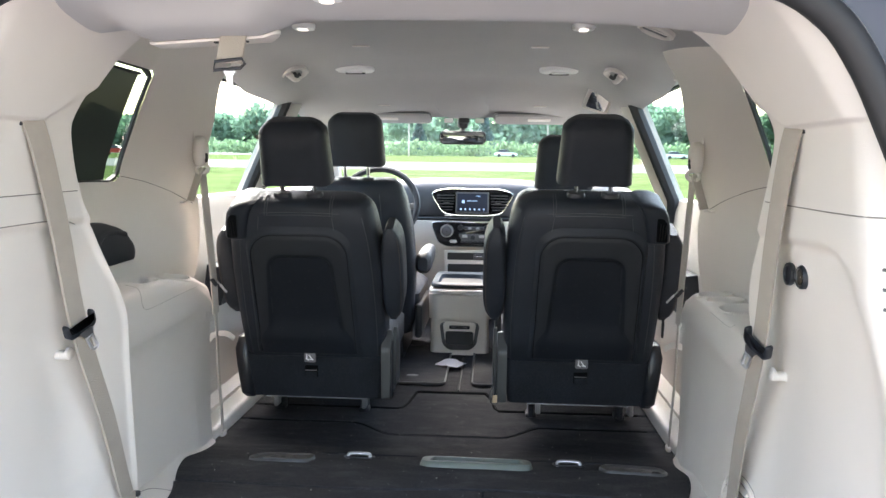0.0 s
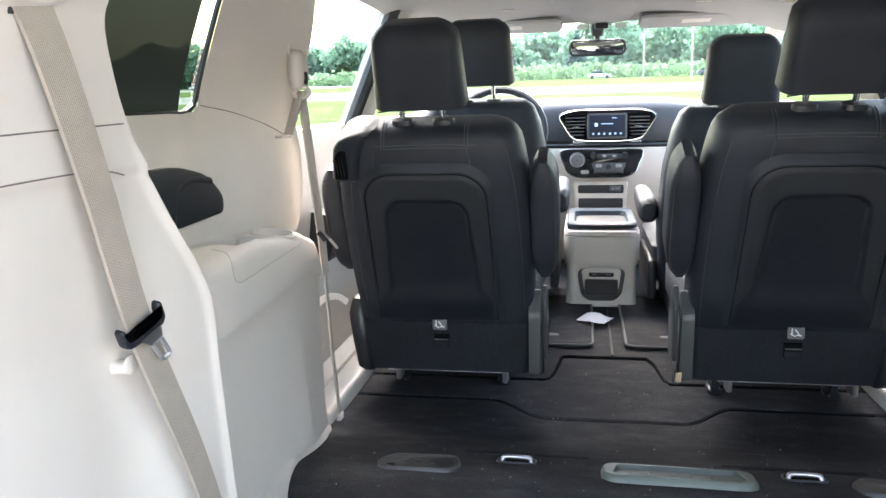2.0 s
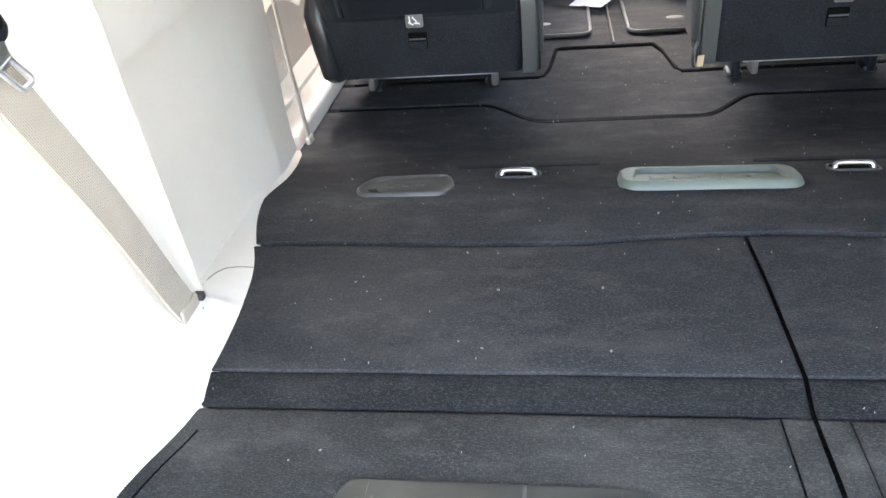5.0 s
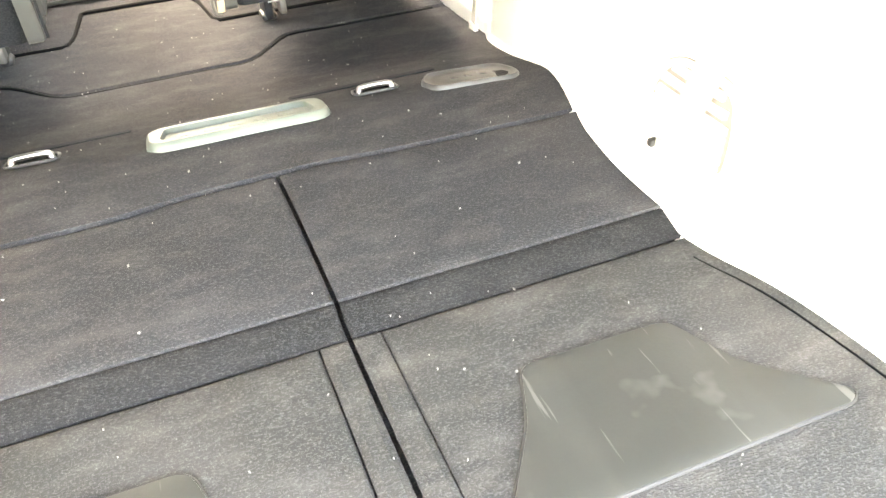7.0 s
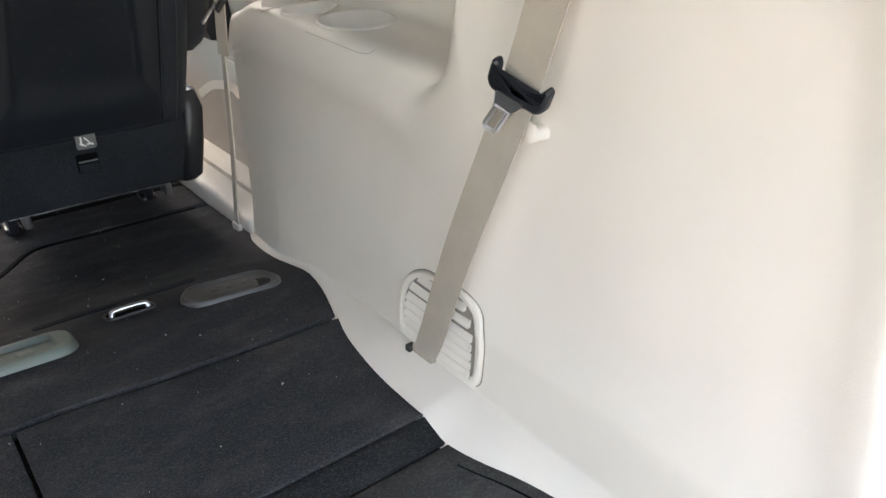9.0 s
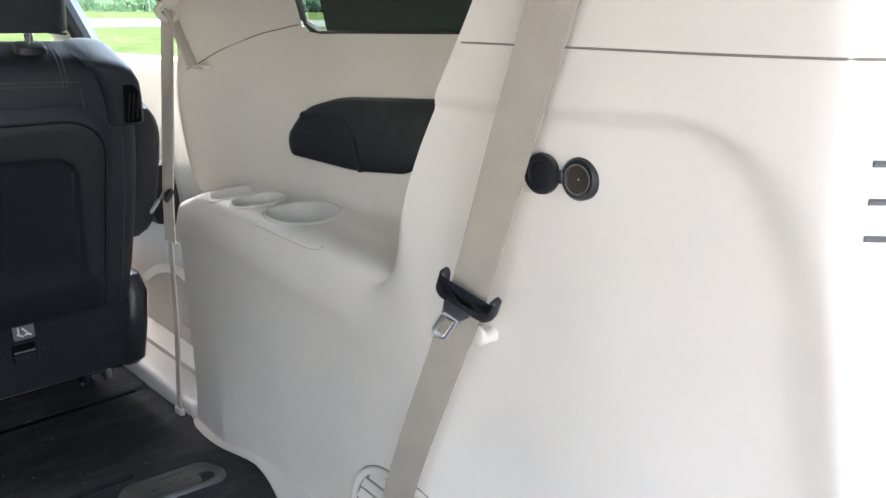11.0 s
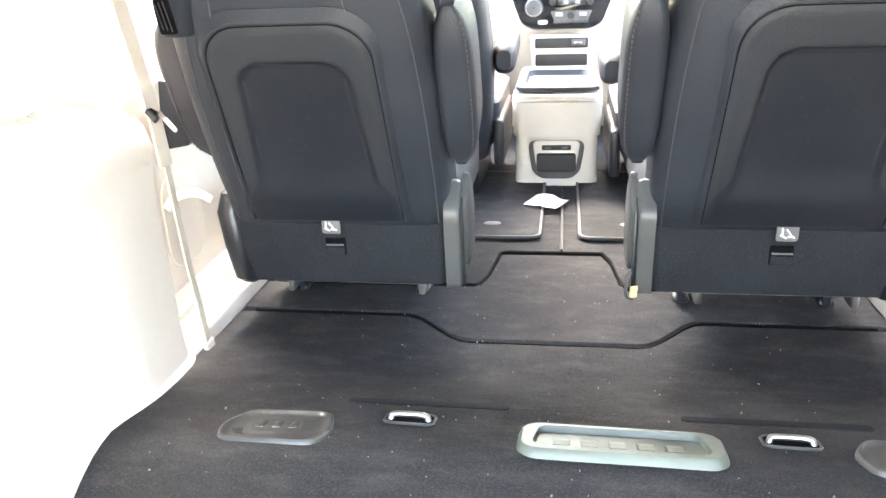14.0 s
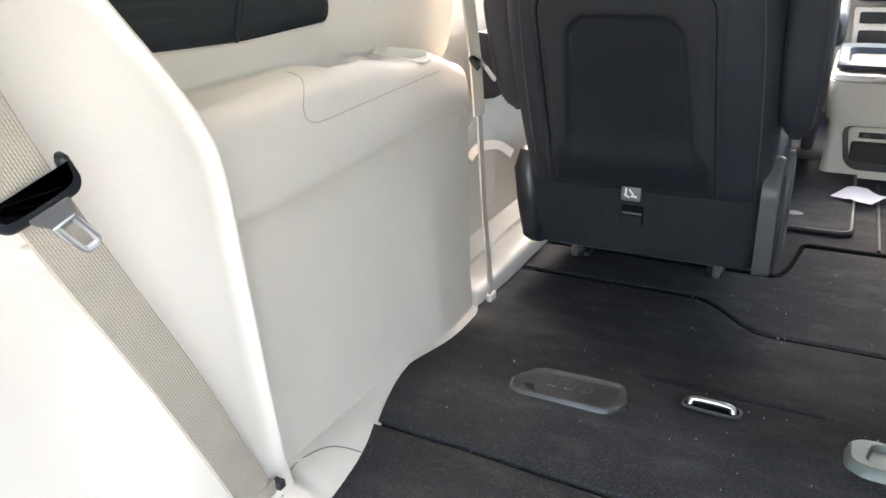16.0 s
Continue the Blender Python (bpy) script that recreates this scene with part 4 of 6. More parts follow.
def headrest(parent, z0, h, w, yc, lean_mat=LEATHER, seat_top=0.512):
    """Padded headrest on two chrome posts; local z along the backrest."""
    rings = []
    for u in (0, 0.03, 0.09, 0.2, 0.4, 0.6, 0.75, 0.86, 0.94, 0.985, 1.0):
        half = w / 2 * (1.0 - 0.10 * u) * (1 - 0.32 * max(0, (u - 0.8) / 0.2) ** 2.5) * (0.93 if u == 0 else 1)
        th = 0.052 * (0.7 if u == 0 else 1) * (1 - 0.55 * max(0, (u - 0.75) / 0.25) ** 2)
        rings.append([(px, py + yc + 0.02 * math.cos(px / half * 1.2), z0 + u * h) for px, py in round_rect(2 * half, 2 * th, min(th * 0.75, 0.045), 6)])
    hr = part("headrest", loft(rings, True, True), lean_mat, parent, sharp=60)
    part("seam", tube([(x, yc - 0.047 + 0.02 * math.cos(x / (w / 2) * 1.2) , z0 + 0.006 + 0.002 * math.cos(x * 30)) for x in [w * (k / 10 - 0.5) * 0.9 for k in range(11)]], 0.0018, 5), BACKPANEL, hr)
    for sx in (-0.045, 0.045):
        part("post", tube([(sx, yc - 0.006, z0 - 0.095), (sx, yc - 0.002, z0 + 0.02)], 0.0066, 10), CHROME, parent, "chrome headrest post")
        part("post_collar", loft([[(sx + px * k, yc - 0.006 + py * k, seat_top + dz) for px, py in round_rect(0.044, 0.03, 0.013, 4)] for k, dz in ((1.1, -0.02), (1.1, 0.003), (0.95, 0.009), (0.5, 0.010))], True, True), BLACK, parent)
    return hr


LEAN = 22.0
DARKGREY = material("dark_grey_plastic", (0.05, 0.054, 0.055), 0.45, vary=0.1, grain=0.06, grain_scale=500)


def captain_seat(s, x, y0, z0):
    """Second-row folding seat seen from behind. s: the side of its outer shoulder."""
    seat = thing("captain_seat", "black leather second-row captain's chair, upright, with a hard back panel", "seat", "second-row seats", pose(x, y0, z0))
    back = new("backrest")
    back.parent, back.matrix_local = seat, pose(0, 0, 0.03, LEAN, 0, 0)
    mid = -s * 0.010
    # leather shell, a little wider towards the aisle, with a rounded top
    rings = []
    for z, w, a, b in ((0.000, 0.206, 0.0, 0.14), (0.012, 0.215, -0.012, 0.15), (0.10, 0.218, -0.014, 0.15), (0.20, 0.219, -0.015, 0.15), (0.30, 0.217, -0.015, 0.14), (0.385, 0.212, -0.013, 0.13), (0.44, 0.206, -0.010, 0.12), (0.472, 0.200, -0.006, 0.115), (0.490, 0.192, 0.000, 0.108), (0.502, 0.180, 0.010, 0.100), (0.509, 0.164, 0.022, 0.090), (0.511, 0.14, 0.035, 0.08)):
        rings.append([(px + mid, py, pz) for px, py, pz in seat_section(w, a, b, z, 0.045)])
    part("shell", loft(rings, True, True), LEATHER, back, sharp=60)
    face = lambda u, v, w: (u, -0.0230 - w, v)
    W, Z1, R, FL = 0.276, 0.424, 0.068, 0.006

    def arch(w, za, zb, r, flare):
        n = 8
        pts = [(-w / 2 - flare, za)]
        pts += [(-w / 2 + r + r * math.cos(radians(180 - 90 * k / n)), zb - r + r * math.sin(radians(180 - 90 * k / n))) for k in range(n + 1)]
        pts += [(w / 2 - r + r * math.cos(radians(90 - 90 * k / n)), zb - r + r * math.sin(radians(90 - 90 * k / n))) for k in range(n + 1)]
        return pts + [(w / 2 + flare, za)]
    big = arch(W, 0.030, Z1, R, FL)
    rings = []
    for k, d in ((1.09, -0.0105), (1.06, -0.006), (1.030, -0.0005), (1.012, 0.0016), (1.0, 0.0010), (0.990, -0.0030)):
        rings.append([face(p[0] * k, 0.030 + (p[1] - 0.030) * (1 + (k - 1) * 0.6), d) for p in big])
    part("back_rim", loft(rings), LEATHER, back, "padded leather rim round the back panel", sharp=70)

    def inside(u, v, w, z1, r, flare, za=0.030):
        """Depth inside an arch, from its edge."""
        dx, dz = w / 2 + flare * max(0, (z1 - r - v) / (z1 - r - za)) - abs(u), z1 - v
        return r - math.hypot(r - dx, r - dz) if dx < r and dz < r else min(dx, dz)

    def rise(u, v):
        """Face of the hard panel: crowned at its edge, sunk in the middle, swelling over its foot."""
        e = inside(u, v, W, Z1, R, FL)
        q = inside(u, v, 0.192, 0.362, 0.046, 0.022)
        well = sstep(q / 0.013) * sstep((v - 0.085) / 0.075)
        return -0.0030 + 0.0042 * sstep(e / 0.016) - 0.0085 * well + 0.0030 * sstep((0.125 - v) / 0.05) * sstep((v - 0.035) / 0.045)

    def sheet(half, za, zb, lift, rows=40, cols=44):
        out = []
        for k in range(rows + 1):
            v = za + (zb - za) * (1 - (1 - k / rows) ** 1.4)
            h = half(v)
            out.append([face(h * math.sin(1.5708 * (2 * j / cols - 1)), v, rise(h * math.sin(1.5708 * (2 * j / cols - 1)), v) + lift) for j in range(cols + 1)])
        return loft(out)

    def arch_half(w, z1, r, flare):
        return lambda v: w / 2 - r + math.sqrt(max(0, r * r - (v - z1 + r) ** 2)) if v > z1 - r else w / 2 + flare * (z1 - r - v) / (z1 - r - 0.030)
    outer, inner = arch_half(W * 0.985, Z1 - 0.003, R * 0.97, FL), arch_half(0.190, 0.361, 0.046, 0.022)
    part("back_panel", sheet(outer, 0.030, Z1 - 0.0032, 0.0), PANELRIM, back, "black satin seat-back panel", sharp=70)
    # the smooth insert widens into the panel's foot
    part("back_insert", sheet(lambda v: inner(v) + (outer(v) - 0.004 - inner(v)) * sstep((0.135 - v) / 0.06), 0.033, 0.3608, 0.0006), INSERT, back, "smooth blue-black scuffed panel insert", sharp=70)
    part("panel_crease", tube([face(p[0] * 0.992, 0.030 + (p[1] - 0.030) * 0.994, -0.0032) for p in big], 0.0020, 6), WELT, back)
    # seams: across the shoulders, down from them, and over the top
    for zz, dd in ((0.480, 0.0115), (0.473, 0.0125)):
        part("stitch_line", tube(curve_through([(mid + xx, -dd + 0.0075 + 0.012 * (abs(xx) / 0.18) ** 4, zz + 0.004 * math.cos(xx * 14)) for xx in [-0.180 + 0.036 * k for k in range(11)]], 3), 0.0012, 5), THREAD, back)
    for xx in (-0.112, 0.108):
        part("stitch_line", tube([(xx * (1 - 0.02 * k), -0.0160 + 0.0016 * k, 0.410 + 0.0155 * k) for k in range(5)], 0.0011, 5), THREAD, back)
    for xx in (-0.096, -0.089, 0.084, 0.091):
        part("top_seam", tube(curve_through([(mid + xx, -0.008, 0.474), (mid + xx, -0.001, 0.4905), (mid + xx, 0.012, 0.5035), (mid + xx, 0.028, 0.5112), (mid + xx, 0.05, 0.5125)], 4), 0.0012, 5), THREAD, back)
    for xx, lean in ((-s, 0.0), (s, 0.012)):
        part("edge_stitch", tube(curve_through([(mid + xx * (0.196 - lean), -0.0135, 0.02), (mid + xx * (0.197 - lean), -0.0150, 0.15), (mid + xx * (0.194 - lean), -0.0150, 0.28), (mid + xx * (0.186 - lean), -0.0125, 0.39), (mid + xx * (0.172 - lean), -0.0070, 0.472)], 4), 0.0012, 5), THREAD, back)
    # plastic shoulder piece with the release lever in its slot
    cap = part("shoulder_cap", loft([[(mid + s * (edge + 0.004 - 0.033) + px, 0.048 + py, z) for px, py in round_rect(0.066 * k, 0.136 * k, 0.020, 5)] for z, k, edge in ((0.402, 0.90, 0.209), (0.406, 0.98, 0.211), (0.410, 1.0, 0.211), (0.45, 1.0, 0.206), (0.478, 1.0, 0.200), (0.497, 0.96, 0.190), (0.507, 0.86, 0.176), (0.512, 0.6, 0.160))], True, True), BACKPANEL, back, "black plastic shoulder piece")
    well = poly([(-0.016, -0.036), (0.014, -0.036), (0.014, 0.020), (0.004, 0.034), (-0.012, 0.034)], 0.006)
    part("release_slot", slab(well, 0.002, lambda u, v, w: (mid + s * (0.186 - 0.12 * v + u), -0.0205 - w, 0.448 + v), 0.001), WELT, cap)
    part("slot_rim", tube([(mid + s * (0.186 - 0.12 * v + u), -0.0210, 0.448 + v) for u, v in well], 0.0016, 6, True), BACKPANEL, cap)
    for k in range(3):
        part("release_lever", rbox((mid + s * (0.180 + 0.007 * k), -0.0245, 0.444), (0.0030, 0.005, 0.050 - 0.004 * k), 0.001, 2), GLOSS, cap)
    headrest(back, 0.546, 0.178, 0.197, 0.055)
    # lower carpeted section, upright, with a bound lower edge
    rings = []
    for z, w, a in ((-0.105, 0.19, 0.05), (-0.10, 0.205, 0.02), (-0.04, 0.214, 0.0), (0.03, 0.216, -0.004), (0.048, 0.214, -0.004), (0.056, 0.205, 0.01)):
        rings.append([(px + mid * 0.5, py, pz) for px, py, pz in seat_section(w, a, 0.14, z, 0.02)])
    part("lower_back", loft(rings, True, True), FELT, seat, "black felt-covered lower seat back", sharp=60)
    lab = part("anchor_label", slab(round_rect(0.036, 0.034, 0.005), 0.003, lambda u, v, w: (u, -0.023 - w, 0.036 + v)), LABELBED, seat, "grey child-seat anchor label with a white symbol")
    for p, q in (((-0.009, 0.058), (-0.009, 0.042)), ((-0.012, 0.046), (-0.002, 0.040)), ((-0.003, 0.056), (0.005, 0.046)), ((0.004, 0.045), (0.011, 0.041)), ((0.0, 0.043), (0.010, 0.043))):
        part("symbol", tube([(p[0], -0.0265, p[1] - 0.014), (q[0], -0.0265, q[1] - 0.014)], 0.0017, 5), LABEL, lab)
    slot = part("strap_slot", slab(round_rect(0.040, 0.036, 0.003), 0.003, lambda u, v, w: (u, -0.004 - w, -0.014 + v)), WELT, seat)
    part("slot_bar", tube([(-0.017, -0.010, -0.009), (0.017, -0.010, -0.009)], 0.0020, 6), GREY, slot)
    part("slot_flap", rbox((0, -0.0075, -0.022), (0.036, 0.004, 0.016), 0.002, 2), FELT, slot)
    # cushion in front, with side shields
    part("cushion", loft([seat_section(w, a, b, z, 0.06) for z, w, a, b in ((-0.06, 0.20, 0.08, 0.50), (0.0, 0.225, 0.06, 0.55), (0.07, 0.225, 0.06, 0.56), (0.10, 0.20, 0.10, 0.53))], True, True), LEATHER, seat)
    ix = -s * 0.230
    plate = poly([(-0.020, -0.092), (0.10, -0.092), (0.105, 0.02), (0.07, 0.085), (0.012, 0.120), (-0.030, 0.065)], 0.014)
    part("recliner_cover", slab(plate, 0.030, lambda u, v, w: (ix + s * 0.015 - s * w, u, v), 0.008), DARKGREY, seat, "dark grey plastic recliner cover")
    part("recliner_plate", slab([(u * 0.8 + 0.035, v * 0.86 + 0.02) for u, v in plate], 0.012, lambda u, v, w: (ix - s * 0.014 - s * w, u, v), 0.004), DARKGREY, seat, "grey recliner trim plate")
    part("recliner_groove", tube([(ix - s * 0.018, -0.010, -0.085), (ix - s * 0.018, -0.018, 0.05), (ix - s * 0.016, 0.002, 0.085)], 0.003, 6), BLACK, seat)
    rec = [[(s * ox + px, 0.075 + py, z) for px, py in round_rect(0.046 * k, 0.17 * k, 0.018 * k, 4)] for z, k, ox in ((-0.104, 0.7, 0.196), (-0.09, 0.9, 0.200), (-0.02, 1.0, 0.207), (0.05, 1.0, 0.214), (0.085, 0.75, 0.214), (0.092, 0.5, 0.212))]
    part("side_shield", loft(rec, True, True), BLACK, seat)
    # folded-up armrests beside the backrest, lens-shaped, with a stitched edge
    for side, za, zb, dx, dy in ((-s, 0.135, 0.430, 0.240, 0.050), (s, 0.12, 0.395, 0.216, 0.095)):
        rings = []
        for k in range(19):
            u = 0.5 - 0.5 * math.cos(math.pi * k / 18)
            bulge = max(0.10, 1 - (2 * abs(u - 0.5)) ** 4.0) ** 0.5
            zc = za + (zb - za) * u
            rings.append([(side * (dx + 0.012 + 0.005 * bulge) + px, dy + py, zc) for px, py in round_rect(0.064 * bulge, 0.112 * (0.55 + 0.45 * bulge), 0.020 * bulge, 5)])
        a = part("armrest", loft(rings, True, True), LEATHER, back, "black leather armrest with brown stitching", sharp=60)
        for k in range(0, 30):
            u = 0.06 + 0.88 * k / 30
            bulge = max(0.10, 1 - (2 * abs(u - 0.5)) ** 4.0) ** 0.5
            zz, bx, by = za + (zb - za) * u, side * (dx + 0.012 + 0.005 * bulge + 0.024 * bulge), dy - 0.056 * (0.55 + 0.45 * bulge) + 0.0015
            part("stitch", tube([(bx, by, zz), (bx, by, zz + 0.005)], 0.0012, 4), STITCH, a)
    # metal feet, latch hook and floor bar
    for sx in (-0.13, 0.15):
        part("foot", rbox((sx * s, 0.21, -0.15), (0.018, 0.08, 0.09), 0.006), BLACK, seat)
        part("foot_pad", rbox((sx * s, 0.20, -0.190), (0.034, 0.05, 0.016), 0.008), BLACK, seat)
        part("floor_latch", rbox((sx * s + 0.016, 0.10, -0.128), (0.014, 0.04, 0.05), 0.004), STEEL, seat, "bare steel floor latch")
    part("cross_bar", tube([(-0.15, 0.035, -0.105), (0.15, 0.035, -0.105)], 0.003, 8), STEEL, seat)
    return seat


captain_seat(-1, -0.405, 2.205, 0.10)
captain_seat(1, 0.398, 2.172, 0.112)


def front_seat(s, x, z0, rest):
    """Front seat; rest: how far its headrest is pulled up."""
    seat = thing("front_seat", "black leather front seat with a pocket in its back", "seat", "front seats", pose(x, 3.02, z0))
    back = new("backrest")
    back.parent, back.matrix_local = seat, pose(0, 0, 0.0, 14, 0, 0)
    rings = []
    for z, w, a, b in ((-0.08, 0.20, 0.03, 0.15), (0.0, 0.215, 0.0, 0.16), (0.2, 0.225, -0.02, 0.16), (0.38, 0.215, -0.02, 0.14), (0.50, 0.195, -0.01, 0.12), (0.555, 0.175, 0.0, 0.11), (0.575, 0.15, 0.02, 0.09)):
        rings.append(seat_section(w, a, b, z, 0.05))
    part("shell", loft(rings, True, True), LEATHER, back, sharp=60)
    pk = [(-0.15, 0.02)] + [(-0.15 + 0.06 + 0.06 * math.cos(radians(180 - 15 * k)), 0.30 + 0.06 * math.sin(radians(180 - 15 * k))) for k in range(7)] + [(0.09 + 0.06 * math.cos(radians(90 - 15 * k)), 0.30 + 0.06 * math.sin(radians(90 - 15 * k))) for k in range(7)] + [(0.15, 0.02)]
    part("map_pocket", slab(pk[::-1], 0.018, lambda u, v, w: (u, -0.018 - w, v), 0.006), BACKPANEL, back, "black hard map pocket")
    for xx in (-0.1, 0.1):
        part("stitch_line", tube([(xx, -0.022, 0.37), (xx, -0.017, 0.45), (xx * 0.95, -0.008, 0.53)], 0.0012, 5), THREAD, back)
    headrest(back, 0.585 + rest, 0.20, 0.225, 0.05, LEATHER, 0.575)
    part("cushion", loft([seat_section(w, a, b, z, 0.06) for z, w, a, b in ((-0.05, 0.20, 0.05, 0.50), (0.02, 0.235, 0.03, 0.55), (0.10, 0.235, 0.03, 0.56), (0.13, 0.20, 0.08, 0.53))], True, True), LEATHER, seat)
    part("pedestal", rbox((0, 0.27, -0.12), (0.34, 0.42, 0.15), 0.02), BLACK, seat)
    part("side_shield", rbox((-s * 0.235, 0.22, -0.01), (0.03, 0.40, 0.14), 0.012), BLACK, seat)
    part("armrest", loft([[(-s * 0.255 + px, y, 0.235 + pz + 0.012 * math.sin((y - 0.02) * 6)) for px, pz in round_rect(0.062 * k, 0.085 * k, 0.025 * k, 4)] for y, k in ((-0.02, 0.6), (0.0, 0.95), (0.04, 1.0), (0.2, 0.95), (0.32, 0.85), (0.34, 0.5))], True, True), LEATHER, seat, "black padded fold-down armrest")
    return seat


front_seat(-1, -0.395, 0.088, 0.045)
front_seat(1, 0.405, 0.055, 0.0)

# ---- load floor fittings ----
def on_floor(lift=0.0):
    return lambda u, v, w: (u, v, floor_z(v) + lift + w)


def scuff_plate(pts, label):
    ob = part("scuff_plate", slab(poly(pts, 0.016), 0.004, on_floor(0.0), 0.002), RUBBER, None, label)
    part("plate_joint", tube([(x, y, floor_z(y) + 0.001) for x, y in poly(pts, 0.016)], 0.0022, 5, True), SEAL, ob)
    return tagged(ob, "", "scuff plate", "scuff plates on the folded seats")


scuff_plate([(0.165, 0.966), (0.500, 0.966), (0.512, 0.976), (0.442, 1.045), (0.426, 1.084), (0.412, 1.118), (0.256, 1.122), (0.232, 1.06), (0.19, 1.0)], "scuffed grey-black rubber plate set into the carpet")
scuff_plate([(-0.43, 0.966), (0.035, 0.966), (-0.010, 1.03), (-0.031, 1.083), (-0.046, 1.130), (-0.326, 1.132), (-0.335, 1.09), (-0.385, 1.02)], "scuffed grey-black rubber plate set into the carpet")


def oval_cover(cx, cy, turn, w):
    """A moulded pull recess: a rim and a sunk ribbed bottom."""
    t = thing("floor_cover", "dull black moulded plastic cover let into the carpet", "floor cover", "floor covers", pose(cx, cy, floor_z(cy) + 0.002, -13.5, 0, turn))
    out = poly([(-w / 2 + 0.012, -0.050), (w / 2 - 0.012, -0.054), (w / 2, -0.01), (w / 2 - 0.014, 0.054), (-w / 2 + 0.024, 0.056), (-w / 2, 0.0)], 0.020)
    rings = [[(x * k, y * k, z) for x, y in out] for k, z in ((1.04, -0.006), (1.03, 0.001), (0.99, 0.0038), (0.955, 0.0036), (0.92, 0.0010), (0.80, -0.0006), (0.62, -0.0010), (0.50, 0.0006), (0.42, 0.0010), (0.05, 0.0010))]
    part("plate", loft(rings, True, True), COVER, t)
    for k in range(3):
        part("rib", rbox((-0.024 + 0.024 * k, 0.004, 0.0010), (0.012, 0.022, 0.002), 0.001, 2), COVER, t)
    return t


oval_cover(-0.368, 1.742, 2, 0.160)
oval_cover(0.475, 1.740, -6, 0.158)


def pull_handle():
    """Long grey tray with a hand recess and moulded ribs."""
    t = thing("pull_tray", "grey-green moulded plastic pull tray in the load floor", "floor tray", "", pose(0.104, 1.735, floor_z(1.735) - 0.0005, -12.5, 0, -1))
    n = 5
    out = round_rect(0.262, 0.088, 0.026, n)
    hole = round_rect(0.226, 0.064, 0.014, n, 0, 0.004, 0.215)
    rings = [[(x * kx, y * ky, z) for x, y in out] for kx, ky, z in ((1.03, 1.08, -0.006), (1.02, 1.05, 0.003), (1.0, 1.0, 0.010), (0.975, 0.94, 0.013), (0.955, 0.89, 0.0128))]
    rings.append([(x, y, 0.0122) for x, y in hole])
    rings.append([(x * 0.98, (y - 0.004) * 0.92 + 0.003, 0.0035) for x, y in hole])
    rings.append([(x * 0.1, (y - 0.004) * 0.1 + 0.004, 0.0035) for x, y in hole])
    part("tray", loft(rings, True, True), POCKET, t, sharp=35)
    part("well", slab(round_rect(0.216, 0.052, 0.010, 4, 0, 0.004), 0.001, lambda u, v, w: (u, v, 0.0036 + w), 0.0003), POCKET, t)
    for k in range(5):
        part("rib", loft([[(-0.076 + 0.036 * k + dx, y, z) for dx, z in ((-0.012, -0.001), (-0.010, h), (0.010, h), (0.012, -0.001))] for y, h in ((-0.027, 0.0125), (-0.012, 0.0115), (0.004, 0.008), (0.010, 0.003))], False, True), POCKET, t, sharp=30)
    return t


pull_handle()


def tie_loop(x, y):
    t = thing("tie_down_loop", "bare metal tie-down loop in a slot of the carpet", "tie-down loop", "tie-down loops", pose(x, y, floor_z(y) + 0.003, -14, 0, -2))
    w = 0.027
    part("slot", slab(round_rect(0.070, 0.036, 0.010), 0.002, lambda u, v, z: (u, v + 0.002, z - 0.0005), 0.001), WELT, t)
    part("bezel", tube([(u, v + 0.002, 0.001) for u, v in round_rect(0.072, 0.038, 0.012)], 0.0024, 6, True), COVER, t)
    pts = [(-w, -0.004, -0.006), (-w, -0.002, 0.004), (-w + 0.007, 0.0, 0.0085), (w - 0.007, 0.0, 0.0085), (w, -0.002, 0.004), (w, -0.004, -0.006)]
    part("rod", tube(curve_through(pts, 4), 0.0045, 10), STEEL, t)
    return t


tie_loop(-0.187, 1.790)
tie_loop(0.328, 1.778)
# dark strips that stand for the shading of the recesses before the loops
for x0, x1, yy in ((-0.30, -0.05, 1.868), (0.20, 0.46, 1.858)):
    ob = part("seat_well_shade", slab(round_rect(x1 - x0, 0.022, 0.008, 4, (x0 + x1) / 2, yy), 0.003, on_floor(-0.001), 0.002), FELT, None, "dark felt strip for the shaded recess in front of the tie-down slot")
    tagged(ob, "", "carpet lip", "carpet lips")

# lint and grit on the carpet
lint = bmesh.new()
lr = random.Random(11)
for k in range(260):
    y = lr.uniform(0.9, 2.6)
    x = lr.uniform(-0.52, 0.5)
    s = lr.choice((0.0004, 0.0005, 0.0006, 0.0008, 0.0014 if k % 6 == 0 else 0.0006))
    z = floor_z(y) + 0.0022
    a = lr.uniform(0, 3.14)
    c, d = math.cos(a) * s, math.sin(a) * s
    st = lr.uniform(0.8, 2.6)
    top = [lint.verts.new(p) for p in ((x - c * st, y - d * st, z), (x - d, y + c, z), (x + c * st, y + d * st, z), (x + d, y - c, z))]
    low = [lint.verts.new((v.co.x, v.co.y, z - 0.002)) for v in top]
    lint.faces.new(top)
    for i in range(4):
        lint.faces.new((top[i], low[i], low[(i + 1) % 4], top[(i + 1) % 4]))
tagged(part("lint", lint, LINT, None, "pale specks of lint on the carpet", kind="stuff"), "", "lint")


